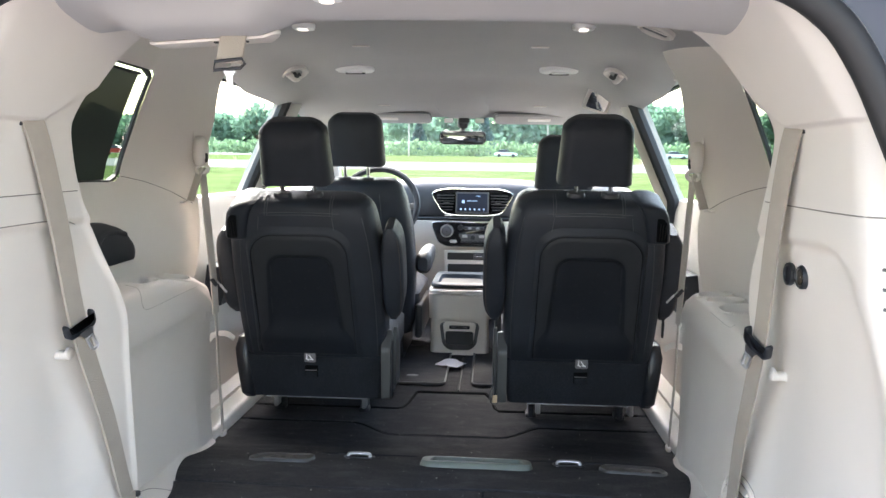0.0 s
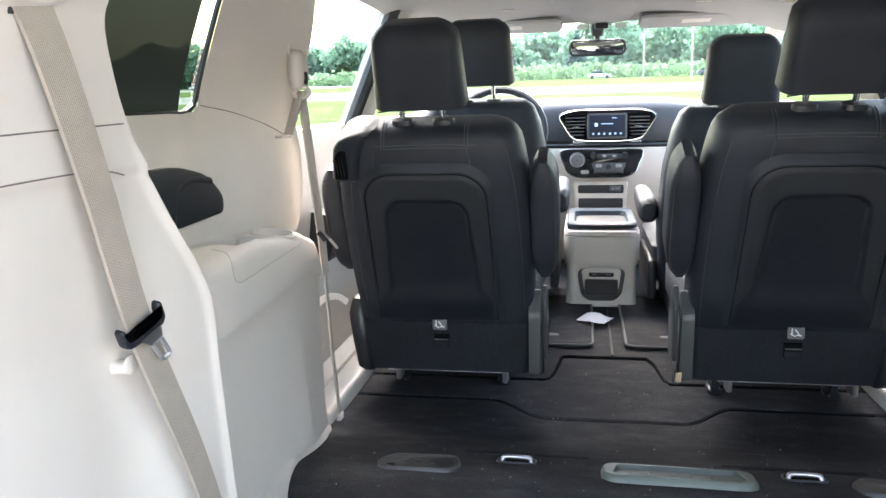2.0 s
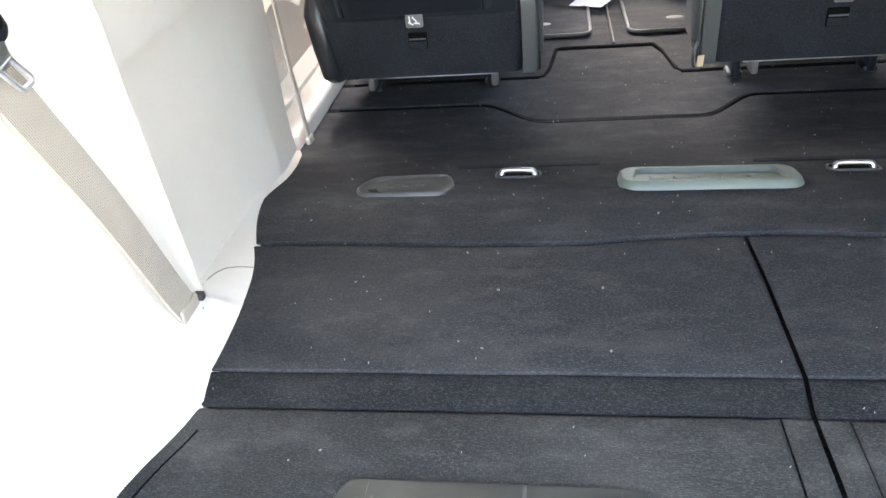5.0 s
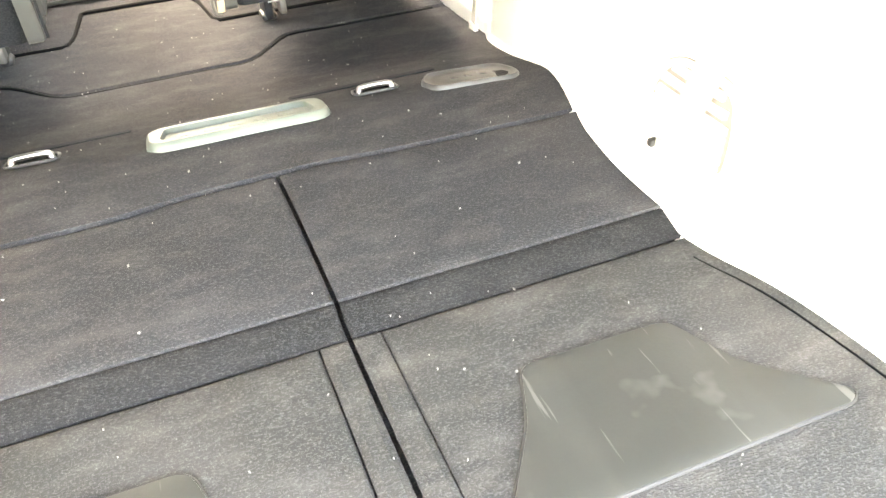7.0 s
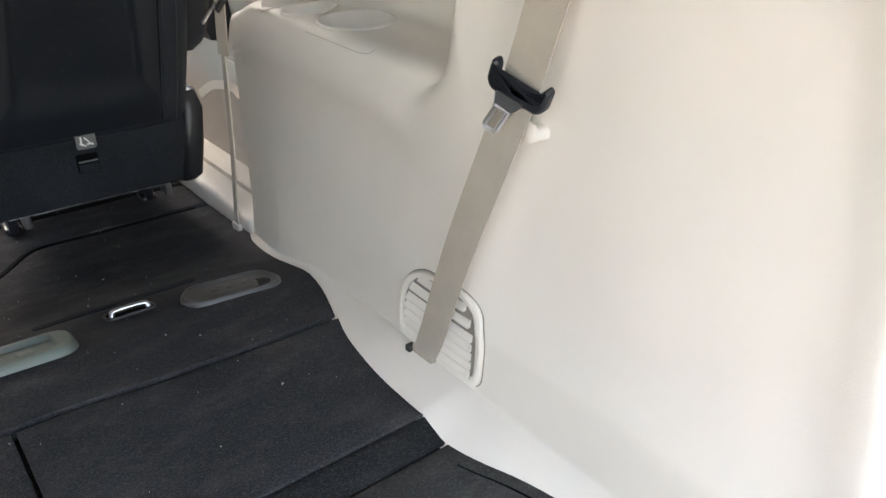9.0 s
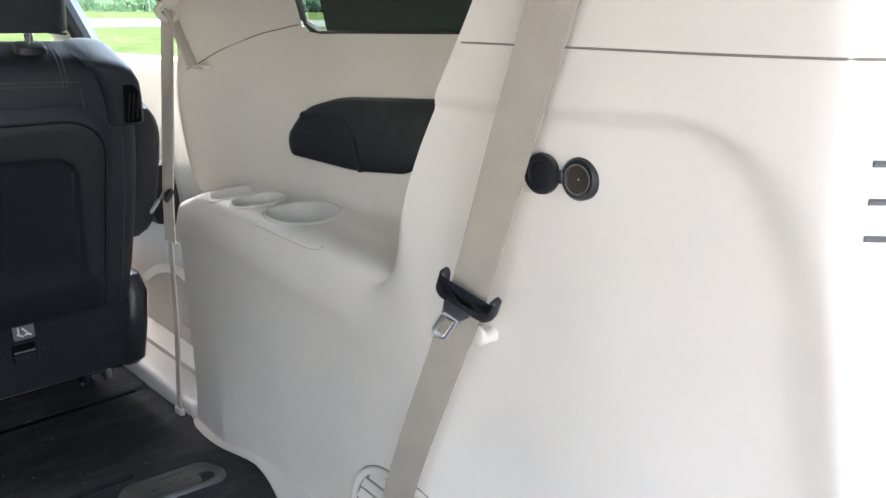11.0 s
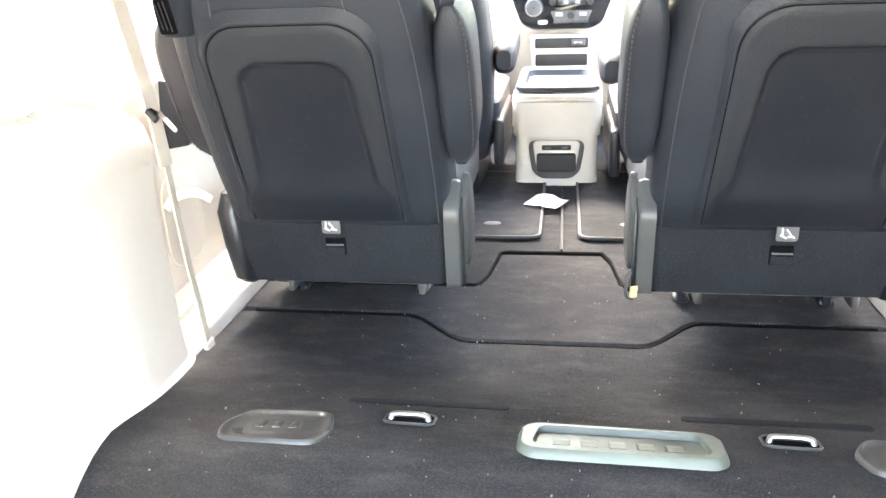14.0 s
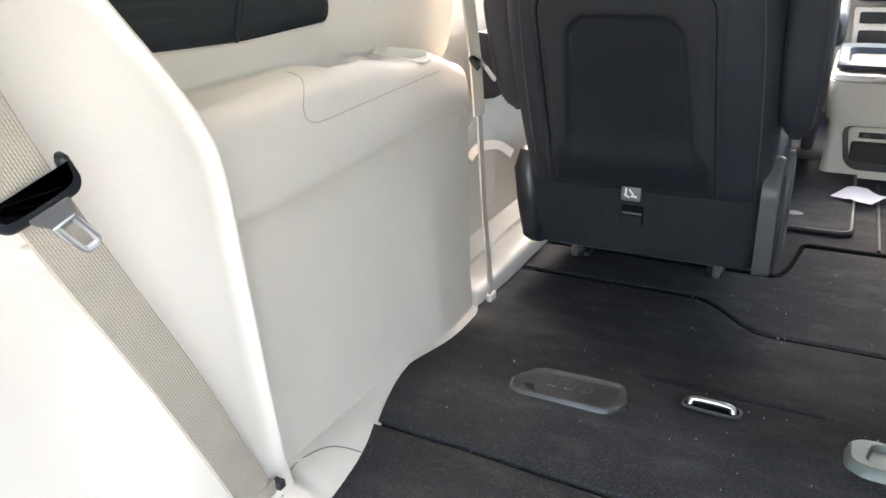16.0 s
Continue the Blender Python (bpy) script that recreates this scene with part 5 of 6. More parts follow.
# ---- front mats and paper ----
def floor_mat(cx, w):
    t = thing("floor_mat", "black carpet floor mat with a bound edge and small badge", "floor mat", "front floor mats", pose(cx, 3.02, -0.094))
    part("mat", slab(round_rect(w, 0.60, 0.03), 0.007, lambda u, v, z: (u, v, z), 0.003), CARPET, t)
    part("binding", tube([(x, y, 0.006) for x, y in round_rect(w, 0.60, 0.03)], 0.0045, 6, True), COVER, t)
    part("badge", slab([(0.024 * math.cos(k * 0.524), 0.014 * math.sin(k * 0.524)) for k in range(12)], 0.002, lambda u, v, z: (u + (0.10 if cx < 0 else -0.10), v - 0.20, 0.0065 + z), 0.001), GREY, t)
    return t


floor_mat(-0.26, 0.46)
floor_mat(0.30, 0.46)
tagged(part("front_carpet_joint", tube([(0.025, 2.645, -0.092), (0.025, 2.9, -0.094), (0.025, 3.15, -0.095)], 0.004, 6), SEAL, floor), "", "")
paper = bmesh.new()
loft([[(-0.05 + 0.10 * i / 6, -0.05 + 0.10 * j / 4, 0.004 + 0.006 * math.sin(i * 0.9) * (j / 4) + 0.003 * (i == 3)) for i in range(7)] for j in range(5)], bm=paper)
bmesh.ops.solidify(paper, geom=paper.faces[:], thickness=0.002)
ob = part("folded_paper", paper, PAPER, None, "folded white paper lying on the floor mat")
ob.matrix_world = pose(-0.02, 2.99, -0.083, 0, 0, -22)
tagged(ob, "", "paper")


# ---- side trim fittings ----
def upper_wall(s):
    """Plane map on the recessed wall above the tray."""
    def put(u, v, w):
        xx = interp(((0.40, 0.738), (0.46, 0.748), (0.56, 0.768), (0.66, 0.79)), v)
        xx -= 0.085 * sstep((u - 1.83) / 0.22)
        return (s * (xx - 0.002 - w), u, v)
    return put


def speaker(s):
    t = thing("side_speaker", "black padded side speaker cover in beige trim", "speaker", "side speakers")
    rear = [(1.475, 0.478)], [(1.405, 0.580)]
    if s < 0:
        rear = [(1.24, 0.484)], [(1.24, 0.580)]
    out = poly(rear[0] + [(1.60, 0.466), (1.78, 0.470), (1.795, 0.500), (1.755, 0.545), (1.66, 0.568)] + rear[1], 0.03)
    cx, cz = 1.60, 0.520
    put = upper_wall(s)
    rings = [[put(cx + (u - cx) * k, cz + (v - cz) * k, w) for u, v in out] for k, w in ((1.0, -0.004), (1.0, 0.004), (0.975, 0.008), (0.9, 0.010), (0.5, 0.011), (0.05, 0.011))]
    part("cover", loft(rings, True, True), INSERT, t)
    ridge = [put(u, v, 0.0045) for u, v in ((1.755, 0.532), (1.70, 0.540), (1.645, 0.535), (1.61, 0.51), (1.595, 0.485), (1.585, 0.470))]
    part("ridge", tube(curve_through(ridge, 5), 0.0085, 10), INSERT, t)
    part("rim_seam", tube([put(cx + (u - cx) * 1.012, cz + (v - cz) * 1.03, 0.001) for u, v in out], 0.002, 5, True), TRIM2, t)
    return t


speaker(-1)
speaker(1)

# power socket with its open cap
def wall_at(s, y, z, out=0.0):
    return Vector(on_side_z(s, z, y, out))


WOODBORE = material("brown_black_bore", (0.03, 0.022, 0.014), 0.5)
sock = thing("power_socket", "black round power socket with an open cap", "power socket", "", Matrix.Translation(wall_at(1, 1.065, 0.554)) @ pose(0, 0, 0, 0, -90, 0) @ Matrix.Scale(0.78, 4))
ringf = lambda r, z, n=28: [(r * math.cos(6.2832 * k / n), r * math.sin(6.2832 * k / n), z) for k in range(n)]
part("bezel", loft([ringf(0.022, -0.004), ringf(0.022, 0.004), ringf(0.0195, 0.007), ringf(0.0155, 0.006)], True), BLACK, sock)
part("liner", loft([ringf(0.0158, 0.007), ringf(0.0145, 0.007), ringf(0.014, 0.002), ringf(0.0138, -0.02)], True), CHROME, sock, "chrome socket liner")
part("bore", loft([ringf(0.0142, 0.0055), ringf(0.0135, 0.0045), ringf(0.001, 0.0042)], True), WOODBORE, sock)
cap = part("cap", loft([[(x, y + 0.045, z) for x, y, z in r] for r in (ringf(0.021, 0.003), ringf(0.022, 0.006), ringf(0.021, 0.011), ringf(0.015, 0.012), ringf(0.014, 0.009), ringf(0.002, 0.009))], True, True), BLACK, sock)
part("hinge", rbox((0, 0.024, 0.006), (0.014, 0.014, 0.006), 0.002), BLACK, sock)

def seam_line(s, pts, name="panel_seam", r=0.0009, mat=None):
    """A thin joint line on the trim, through (y, z) places."""
    line = []
    for y, z in [(p.x, p.y) for p in curve_through([(a, b, 0) for a, b in pts], 8)]:
        line.append(on_side_z(s, z, y, 0.0002))
    return part(name, tube(line, r, 5), mat or SEAMLINE, wall_l if s < 0 else wall_r)


for s in (-1, 1):
    seam_line(s, [(0.84, 0.650), (0.95, 0.651), (1.05, 0.653), (1.15, 0.655), (1.21, 0.656)])
    part("panel_seam", tube(curve_through([on_side_z(s, v, u, 0.0006) for u, v in ((1.795, 0.672), (1.83, 0.666), (1.87, 0.658), (1.91, 0.645), (1.95, 0.630), (1.98, 0.615), (2.00, 0.605), (2.02, 0.598))], 3), 0.0010, 5), SEAMLINE, wall_l if s < 0 else wall_r)
    # lid joint on the box edge
    lid = [on_side(s, q, y, 0.0003) for q, y in ([(5.3, 1.91), (5.3, 1.80), (5.3, 1.70), (5.3, 1.60), (5.33, 1.565), (5.5, 1.548), (5.75, 1.548), (6.0, 1.562), (6.3, 1.583), (6.6, 1.598), (6.9, 1.606)] if s < 0 else [(5.4, 1.70), (5.4, 1.62), (5.4, 1.55), (5.5, 1.522), (5.7, 1.511), (5.9, 1.510)])]
    part("lid_seam", tube(curve_through(lid, 5), 0.0006, 5), FINELINE, wall_l if s < 0 else wall_r)
    # ledge joint by the floor
    if s < 0:
        part("ledge_seam", tube(curve_through([on_side(s, q, y, 0.0004) for q, y in ((0.98, 1.36), (0.93, 1.40), (0.86, 1.435), (0.72, 1.462), (0.5, 1.475), (0.25, 1.482), (0.03, 1.486))], 5), 0.0009, 5), SEAMLINE, wall_l if s < 0 else wall_r)


seam_line(-1, [(0.84, 0.600), (0.95, 0.607), (1.05, 0.610), (1.12, 0.610), (1.155, 0.607), (1.19, 0.600), (1.215, 0.596)])


def garment_hook(s):
    p = wall_at(s, 1.190, 0.378)
    t = thing("bag_hook", "small beige plastic bag hook on the trim", "hook", "bag hooks", Matrix.Translation(p))
    rings = []
    for u, w, h in ((0.004, 0.022, 0.016), (-0.010, 0.020, 0.013), (-0.015, 0.021, 0.015), (-0.017, 0.023, 0.021), (-0.021, 0.022, 0.021), (-0.023, 0.016, 0.014), (-0.0235, 0.006, 0.005)):
        rings.append([(s * u, py, pz + (0.003 if u < -0.016 else 0)) for py, pz in round_rect(w, h, 0.42 * h, 4)])
    part("peg", loft(rings, True, True), TRIM, t)
    return t


garment_hook(-1)
garment_hook(1)

# air vent under the belt anchor
def air_vent(s):
    t = thing("air_vent", "beige slatted air vent behind the belt anchor", "air vent", "floor vents")
    def put(u, v, w):
        x, y, z = on_side_z(s, v, u)
        return (x - s * w, u, z)
    out = poly([(1.241, 0.046), (1.412, 0.046), (1.416, 0.105), (1.392, 0.140), (1.360, 0.156), (1.290, 0.162), (1.258, 0.150), (1.243, 0.112)], 0.02)
    cy, cv = 1.328, 0.098
    ringo = lambda k, w: [put(cy + (u - cy) * k, max(0.0455, cv + (v - cv) * k), w) for u, v in out]
    # the backing's darker colour gives the shade between the slats
    part("backing", loft([ringo(1.0, -0.002), ringo(1.0, 0.0008), ringo(0.6, 0.0008), ringo(0.05, 0.0008)], True), SEAMLINE, t, "vent backing coloured brown-grey for the shade between the slats")
    part("frame", loft([ringo(1.0, -0.002), ringo(1.0, 0.0045), ringo(0.975, 0.0062), ringo(0.90, 0.0060), ringo(0.875, 0.0048), ringo(0.868, 0.0)], True), TRIM2, t)
    part("joint", tube(ringo(1.012, 0.0004), 0.0008, 5, True), SEAMLINE, t)
    for v, a, b in ((0.052, 1.262, 1.394), (0.064, 1.262, 1.398), (0.076, 1.263, 1.399), (0.088, 1.264, 1.398), (0.101, 1.264, 1.395), (0.118, 1.270, 1.388), (0.136, 1.280, 1.372)):
        part("slat", loft([[put(a + (b - a) * j / 8, v + dv, w) for dv, w in ((-0.0005, 0.000), (0.0, 0.0058), (0.002, 0.0062), (0.0088, 0.0012), (0.009, 0.0))] for j in range(9)], False, True), TRIM2, t)
    return t


air_vent(1)

# exhaust slots at the rear edge
ex = thing("exhaust_slot", "recessed dark slots at the rear of the trim", "vent slot")
for z in (0.545, 0.568, 0.591):
    part("slot", tube([wall_at(1, 0.838 + 0.0032 * k, z, 0.0002) for k in range(8)], 0.0022, 6), GREY, ex)
# a made-up frame where reflected light makes a bright quad on the trim
rec = thing("light_patch_frame", "shallow beige frame in place of a patch of reflected light on the trim", "recess")
pr = lambda u, v, w: tuple(wall_at(-1, u, v) + Vector((w, 0, 0)))
o = round_rect(0.055, 0.085, 0.008, 4, 0.915, 0.495)
part("frame", loft([[pr(0.915 + (u - 0.915) * k, 0.495 + (v - 0.495) * k, w) for u, v in o] for k, w in ((1.03, -0.002), (1.0, 0.0012), (0.95, 0.0014), (0.9, 0.0004), (0.3, 0.0004))], True), TRIM, rec)


# ---- seat belts ----
def tongue(parent, at, along, across, normal, open_to, size=1.0):
    """Black latch plate holder with a steel tongue, threaded on a belt."""
    at, along, across, normal = Vector(at), Vector(along).normalized(), Vector(across).normalized(), Vector(normal).normalized()
    f = lambda a, b, c: at + (along * a + across * b + normal * c) * size
    d = open_to
    # a U-shaped holder: a flat bar across the belt with upturned ends
    shape = poly([(-0.015, -0.0300), (0.004, -0.0300), (0.011, -0.0240), (0.012, 0.0), (0.011, 0.0240), (0.004, 0.0300), (-0.015, 0.0300), (-0.017, 0.0255), (-0.012, 0.0222), (-0.002, 0.0218), (-0.001, 0.0), (-0.002, -0.0218), (-0.012, -0.0222), (-0.017, -0.0255)], 0.004, 4)
    t = part("latch_holder", slab(shape, 0.0105, lambda u, v, w: f(u, v, w - 0.0035), 0.004), BLACK, parent, "black latch plate holder", sharp=60)
    neck = poly([(0.006, -0.0135), (0.006, 0.0135), (0.016, 0.0085), (0.021, 0.0075), (0.021, -0.0075), (0.016, -0.0085)], 0.002)
    part("neck", slab(neck, 0.003, lambda u, v, w: f(u, v + d * u * 0.4, 0.0075 + w), 0.001), STEEL, parent, "grey steel neck")
    loop = [(0.019, -0.0062), (0.042, -0.0062), (0.045, -0.004), (0.045, 0.004), (0.042, 0.0062), (0.019, 0.0062)]
    part("tongue", tube([f(a, b + d * a * 0.4, 0.0095) for a, b in loop], 0.0028, 8, True), BRIGHT, parent, "bright steel latch tongue")
    return t


def rear_belt(s):
    t = thing("rear_seat_belt", "tan woven third-row seat belt hanging against the trim", "seat belt", "third-row belts")
    top, mid, low = Vector((s * 0.533, 1.044, 0.752)), Vector((s * 0.550, 1.172, 0.432)), Vector((0.573, 1.346, 0.044)) if s > 0 else Vector((-0.551, 1.324, 0.070))
    pts = curve_through([top + Vector((s * 0.02, -0.006, 0.012)), top, (top * 0.55 + mid * 0.45) + Vector((-s * 0.004, 0, 0)), mid, (mid * 0.5 + low * 0.5) + Vector((-s * 0.003, 0.002, 0)), low + (mid - low) * 0.12, low], 5)
    part("webbing", strap(pts, 0.041, lambda u: Vector((-s * (0.22 - 0.2 * u), 1.0, 0.3))), BELT, t)
    part("anchor", rbox(low + Vector((-s * 0.001, 0.003, -0.004)), (0.007, 0.042, 0.018), 0.003), BELT, t)
    part("anchor_slot", rbox(low + Vector((-s * 0.004, 0.027, -0.004)), (0.012, 0.010, 0.010), 0.002), SEAL, t)
    p = wall_at(s, 1.026, 0.756)
    part("belt_notch", rbox(p + Vector((s * 0.002, 0, 0)), (0.006, 0.020, 0.008), 0.002), SEAL, t)
    d = (low - top).normalized()
    across = Vector((-s * 0.30, 1.0, 0.3))
    across = (across - d * across.dot(d)).normalized()
    nrm = d.cross(across)
    if nrm.x * s > 0:
        nrm = -nrm
    tongue(t, mid + nrm * 0.002, d, across, nrm, 0.6, 1.05)
    part("guide_slot", rbox(top + Vector((s * 0.016, -0.004, 0.010)), (0.010, 0.046, 0.006), 0.002), BLACK, t)
    return t


rear_belt(-1)
rear_belt(1)


def middle_belt(s):
    t = thing("second_row_belt", "beige second-row seat belt hanging from the pillar guide", "seat belt", "second-row belts")
    ring = Vector((s * 0.652, 1.985, 0.762))
    rings = []
    for z, w, d in ((-0.062, 0.036, 0.018), (-0.056, 0.048, 0.028), (-0.04, 0.054, 0.034), (-0.012, 0.054, 0.034), (0.006, 0.044, 0.030), (0.015, 0.028, 0.018), (0.017, 0.012, 0.008)):
        rings.append([tuple(ring + Vector((px, py, z))) for px, py in round_rect(d, w, d * 0.48, 5)])
    part("guide_track", rbox(ring + Vector((s * 0.016, 0.0, 0.050)), (0.006, 0.018, 0.13), 0.002), TRIM2, t)
    part("guide_slot", rbox(ring + Vector((-s * 0.006, -0.006, -0.040)), (0.030, 0.013, 0.026), 0.005), SEAL, t)
    cover = part("guide_cover", loft(rings, True, True), TRIM, t, "rounded beige belt guide cover", sharp=60)
    p0 = ring + Vector((-s * 0.008, -0.012, -0.070))
    loop = [p0 + Vector((s * 0.016 * math.cos(k * 0.5236), 0.006 * math.sin(k * 0.5236), 0.012 * math.sin(k * 0.5236))) for k in range(12)]
    part("guide_ring", tube(loop, 0.0055, 8, True), TRIM, t)
    buckle, foot = Vector((s * 0.646, 2.05, 0.375)), Vector((s * 0.640, 2.09, -0.075))
    flat = lambda u: (-0.22 * s, 1.0, 0)
    q = buckle * 0.8 + foot * 0.2
    part("webbing", strap([p0, p0 * 0.5 + buckle * 0.5, buckle, q], 0.030, flat), PALEBELT, t)
    part("lower_webbing", strap([q, q * 0.5 + foot * 0.5 + Vector((s * 0.003, 0, 0)), foot], 0.022, lambda u: (0.10 * s, 1.0, 0)), PALEBELT, t)
    part("pillar_webbing", strap([p0 + Vector((s * 0.004, 0, 0.004)), p0 + Vector((s * 0.014, -0.010, -0.040)), p0 + Vector((s * 0.026, -0.020, -0.085))], 0.034, lambda u: (0.75 * s, 0.6, 0)), PALEBELT, t)
    part("webbing_slot", rbox(p0 + Vector((s * 0.040, -0.022, -0.088)), (0.016, 0.038, 0.006), 0.002), TRIM2, t)
    part("foot_anchor", rbox(foot + Vector((0, 0, -0.002)), (0.010, 0.030, 0.018), 0.003), TRIM, t)
    tongue(t, buckle, (-s * 0.7, -0.2, -0.7), (s * 0.4, 1, 0), (-s * 0.7, 0, 0.7), 0.0)
    return t


middle_belt(-1)
middle_belt(1)

cb = thing("ceiling_belt", "light beige centre seat belt hanging from the rear header", "seat belt")
part("webbing", strap(curve_through([(-0.238, 1.055, 0.915), (-0.239, 1.048, 0.893), (-0.240, 1.038, 0.868), (-0.241, 1.028, 0.842)], 4), 0.037, lambda u: (1, 0.12, 0)), BELT, cb)
part("stitched_end", rbox((-0.2385, 1.0475, 0.890), (0.036, 0.006, 0.014), 0.002), BELT, cb)
part("buckle_frame", tube([(-0.262, 1.026, 0.831), (-0.224, 1.026, 0.834), (-0.218, 1.026, 0.840), (-0.222, 1.026, 0.847), (-0.260, 1.026, 0.843)], 0.0024, 8, True), BLACK, cb)
part("tongue", slab(poly([(-0.010, 0.0), (0.010, 0.0), (0.004, -0.008), (0.005, -0.028), (-0.004, -0.028), (-0.005, -0.008)][::-1], 0.003), 0.003, lambda u, v, w: (-0.238 + u, 1.024 - w, 0.830 + v), 0.001), BRIGHT, cb)
cov = thing("belt_cover", "smooth beige slotted plate under the header where the belt hangs", "belt cover")
part("plate", slab(round_rect(0.19, 0.040, 0.018, 5, -0.275, 1.070), 0.004, lambda u, v, w: (u, v, roof_z(u, 1.06) - 0.001 - w), 0.002), TRIM2, cov)
part("slot", slab(round_rect(0.05, 0.010, 0.003, 4, -0.246, 1.055), 0.002, lambda u, v, w: (u, v, roof_z(u, 1.06) - 0.005 - w), 0.001), SEAL, cov)


# ---- ceiling fittings ----
def roof_lamp(x, y, w, d, glow, label):
    z = roof_z(x, y)
    t = thing("roof_lamp", label, "lamp", "roof lamps", pose(x, y, z))
    n = [(w / 2 * math.cos(6.2832 * k / 24) * (1 + 0.12 * abs(math.sin(12.566 * k / 24))), d / 2 * math.sin(6.2832 * k / 24)) for k in range(24)]
    part("bezel", loft([[(a * k, b * k, zz) for a, b in n] for k, zz in ((1, 0.004), (1, -0.005), (0.9, -0.010), (0.7, -0.011), (0.05, -0.011))], True, True), WHITE, t)
    part("lens", slab(round_rect(w * 0.42, d * 0.45, d * 0.15), 0.003, lambda u, v, s: (u, v - d * 0.08, -0.011 - s), 0.001), LENS if glow else WHITE, t)
    if not glow:
        part("outlet_slot", slab(round_rect(w * 0.52, d * 0.16, d * 0.06), 0.004, lambda u, v, s: (u, v + d * 0.16, -0.0118 - s), 0.0005), SEAL, t)
    return t


roof_lamp(-0.35, 2.62, 0.13, 0.12, False, "white oval roof lamp and air outlet")
roof_lamp(0.35, 2.62, 0.13, 0.12, False, "white oval roof lamp and air outlet")
roof_lamp(-0.35, 1.90, 0.055, 0.06, True, "small lit roof lamp")
roof_lamp(0.345, 1.90, 0.055, 0.06, True, "small lit roof lamp")
roof_lamp(-0.085, 0.945, 0.04, 0.04, True, "small lit roof lamp on the rear header")


def grab_handle(s, x, y):
    z = roof_z(x, y)
    t = thing("grab_handle", "folded beige grab handle let into the headliner", "grab handle", "grab handles", pose(x, y, z - 0.001, 0, s * 24, 0))
    oval = lambda k, zz: [(0.042 * k * math.cos(6.2832 * a / 24), 0.088 * k * math.sin(6.2832 * a / 24), zz) for a in range(24)]
    part("bezel", loft([oval(1.0, 0.006), oval(1.0, -0.004), oval(0.9, -0.006), oval(0.8, -0.004), oval(0.6, 0.004), oval(0.05, 0.005)], True), TRIM2, t)
    arc = [(s * 0.008, -0.062 + 0.124 * k / 10, -0.002 - 0.010 * math.sin(math.pi * k / 10) ** 0.6) for k in range(11)]
    part("grip", tube(arc, 0.011, 8), TRIM2, t)
    part("coat_hook", tube(curve_through([(-s * 0.004, -0.03, -0.002), (-s * 0.008, -0.03, -0.016), (-s * 0.022, -0.03, -0.014)], 4), 0.006, 6), DARKGREY, t)
    return t


grab_handle(-1, -0.515, 2.45)
grab_handle(1, 0.515, 2.45)
vent = thing("roof_vent", "round beige air outlet in the headliner", "air vent", "", pose(0.50, 1.80, roof_z(0.50, 1.80) - 0.002, 0, 22, 0))
part("ring", loft([ringf(0.045, 0.004), ringf(0.045, -0.006), ringf(0.038, -0.009), ringf(0.034, -0.004)], True), TRIM2, vent)
for k in range(4):
    part("blade", rbox((0, -0.024 + 0.016 * k, -0.004), (0.058, 0.011, 0.003), 0.001, 1), TRIM2 if k % 2 else GREY, vent)
for x, y in ((-0.26, 2.22), (0.26, 2.23), (-0.32, 3.14), (0.32, 3.14)):
    ob = part("anchor_cap", slab(round_rect(0.05, 0.012, 0.004), 0.003, lambda u, v, w: (x + u, y + v, roof_z(x, y) - 0.001 - w), 0.001), TRIM2, None, "small flat plastic cap in the headliner")
    tagged(ob, "", "cap", "headliner caps")
am = thing("child_mirror", "small square convex mirror in a grey frame on the headliner", "mirror", "", pose(0.52, 2.90, roof_z(0.52, 2.90) - 0.020, -62, 16, 6))
part("frame", slab(round_rect(0.10, 0.085, 0.012), 0.008, lambda u, v, w: (u, v, -w), 0.003), TRIM2, am)
part("glass", slab(round_rect(0.075, 0.062, 0.008), 0.003, lambda u, v, w: (u, v, -0.008 - w), 0.001), MIRROR, am)

# ---- windscreen header: visors, console, mirror ----
def sun_visor(x0, x1):
    t = thing("sun_visor", "grey cloth sun visor folded against the headliner", "sun visor", "sun visors", pose((x0 + x1) / 2, 3.44, 0.940, -8, 0, 0))
    part("pad", slab(round_rect(x1 - x0, 0.17, 0.03), 0.018, lambda u, v, w: (u, v, -w), 0.006), HEADLINER, t)
    part("edge", tube([(x, y, -0.004) for x, y in round_rect(x1 - x0 + 0.004, 0.174, 0.03)], 0.004, 6, True), GREY, t)
    part("label", slab(round_rect(0.10, 0.05, 0.004), 0.002, lambda u, v, w: (u, v - 0.02, -0.018 - w), 0.001), TRIM2, t)
    return t


sun_visor(-0.54, -0.15)
sun_visor(0.14, 0.53)
oc = thing("overhead_console", "grey overhead console with lamps above the mirror", "overhead console")
part("body", loft([[(x, y, roof_z(x, y) + 0.001 - h * (1 - abs(x / 0.115) ** 3)) for x in [-0.115 + 0.023 * k for k in range(11)]] for y, h in ((2.95, 0.0), (3.05, 0.006), (3.2, 0.014), (3.4, 0.022), (3.49, 0.02))]), HEADLINER, oc)
for x in (-0.07, 0.07):
    part("lamp", slab(round_rect(0.04, 0.02, 0.006), 0.003, lambda u, v, w: (x + u, 3.46 + w * -1, 0.922 + v), 0.001), WHITE, oc)
part("microphone", rbox((0, 3.45, 0.922), (0.05, 0.02, 0.022), 0.005), BLACK, oc)
mir = thing("rear_view_mirror", "black-framed rear-view mirror on the windscreen", "mirror", "", pose(-0.012, 3.63, 0.853, 6.0, 0, 1.0))
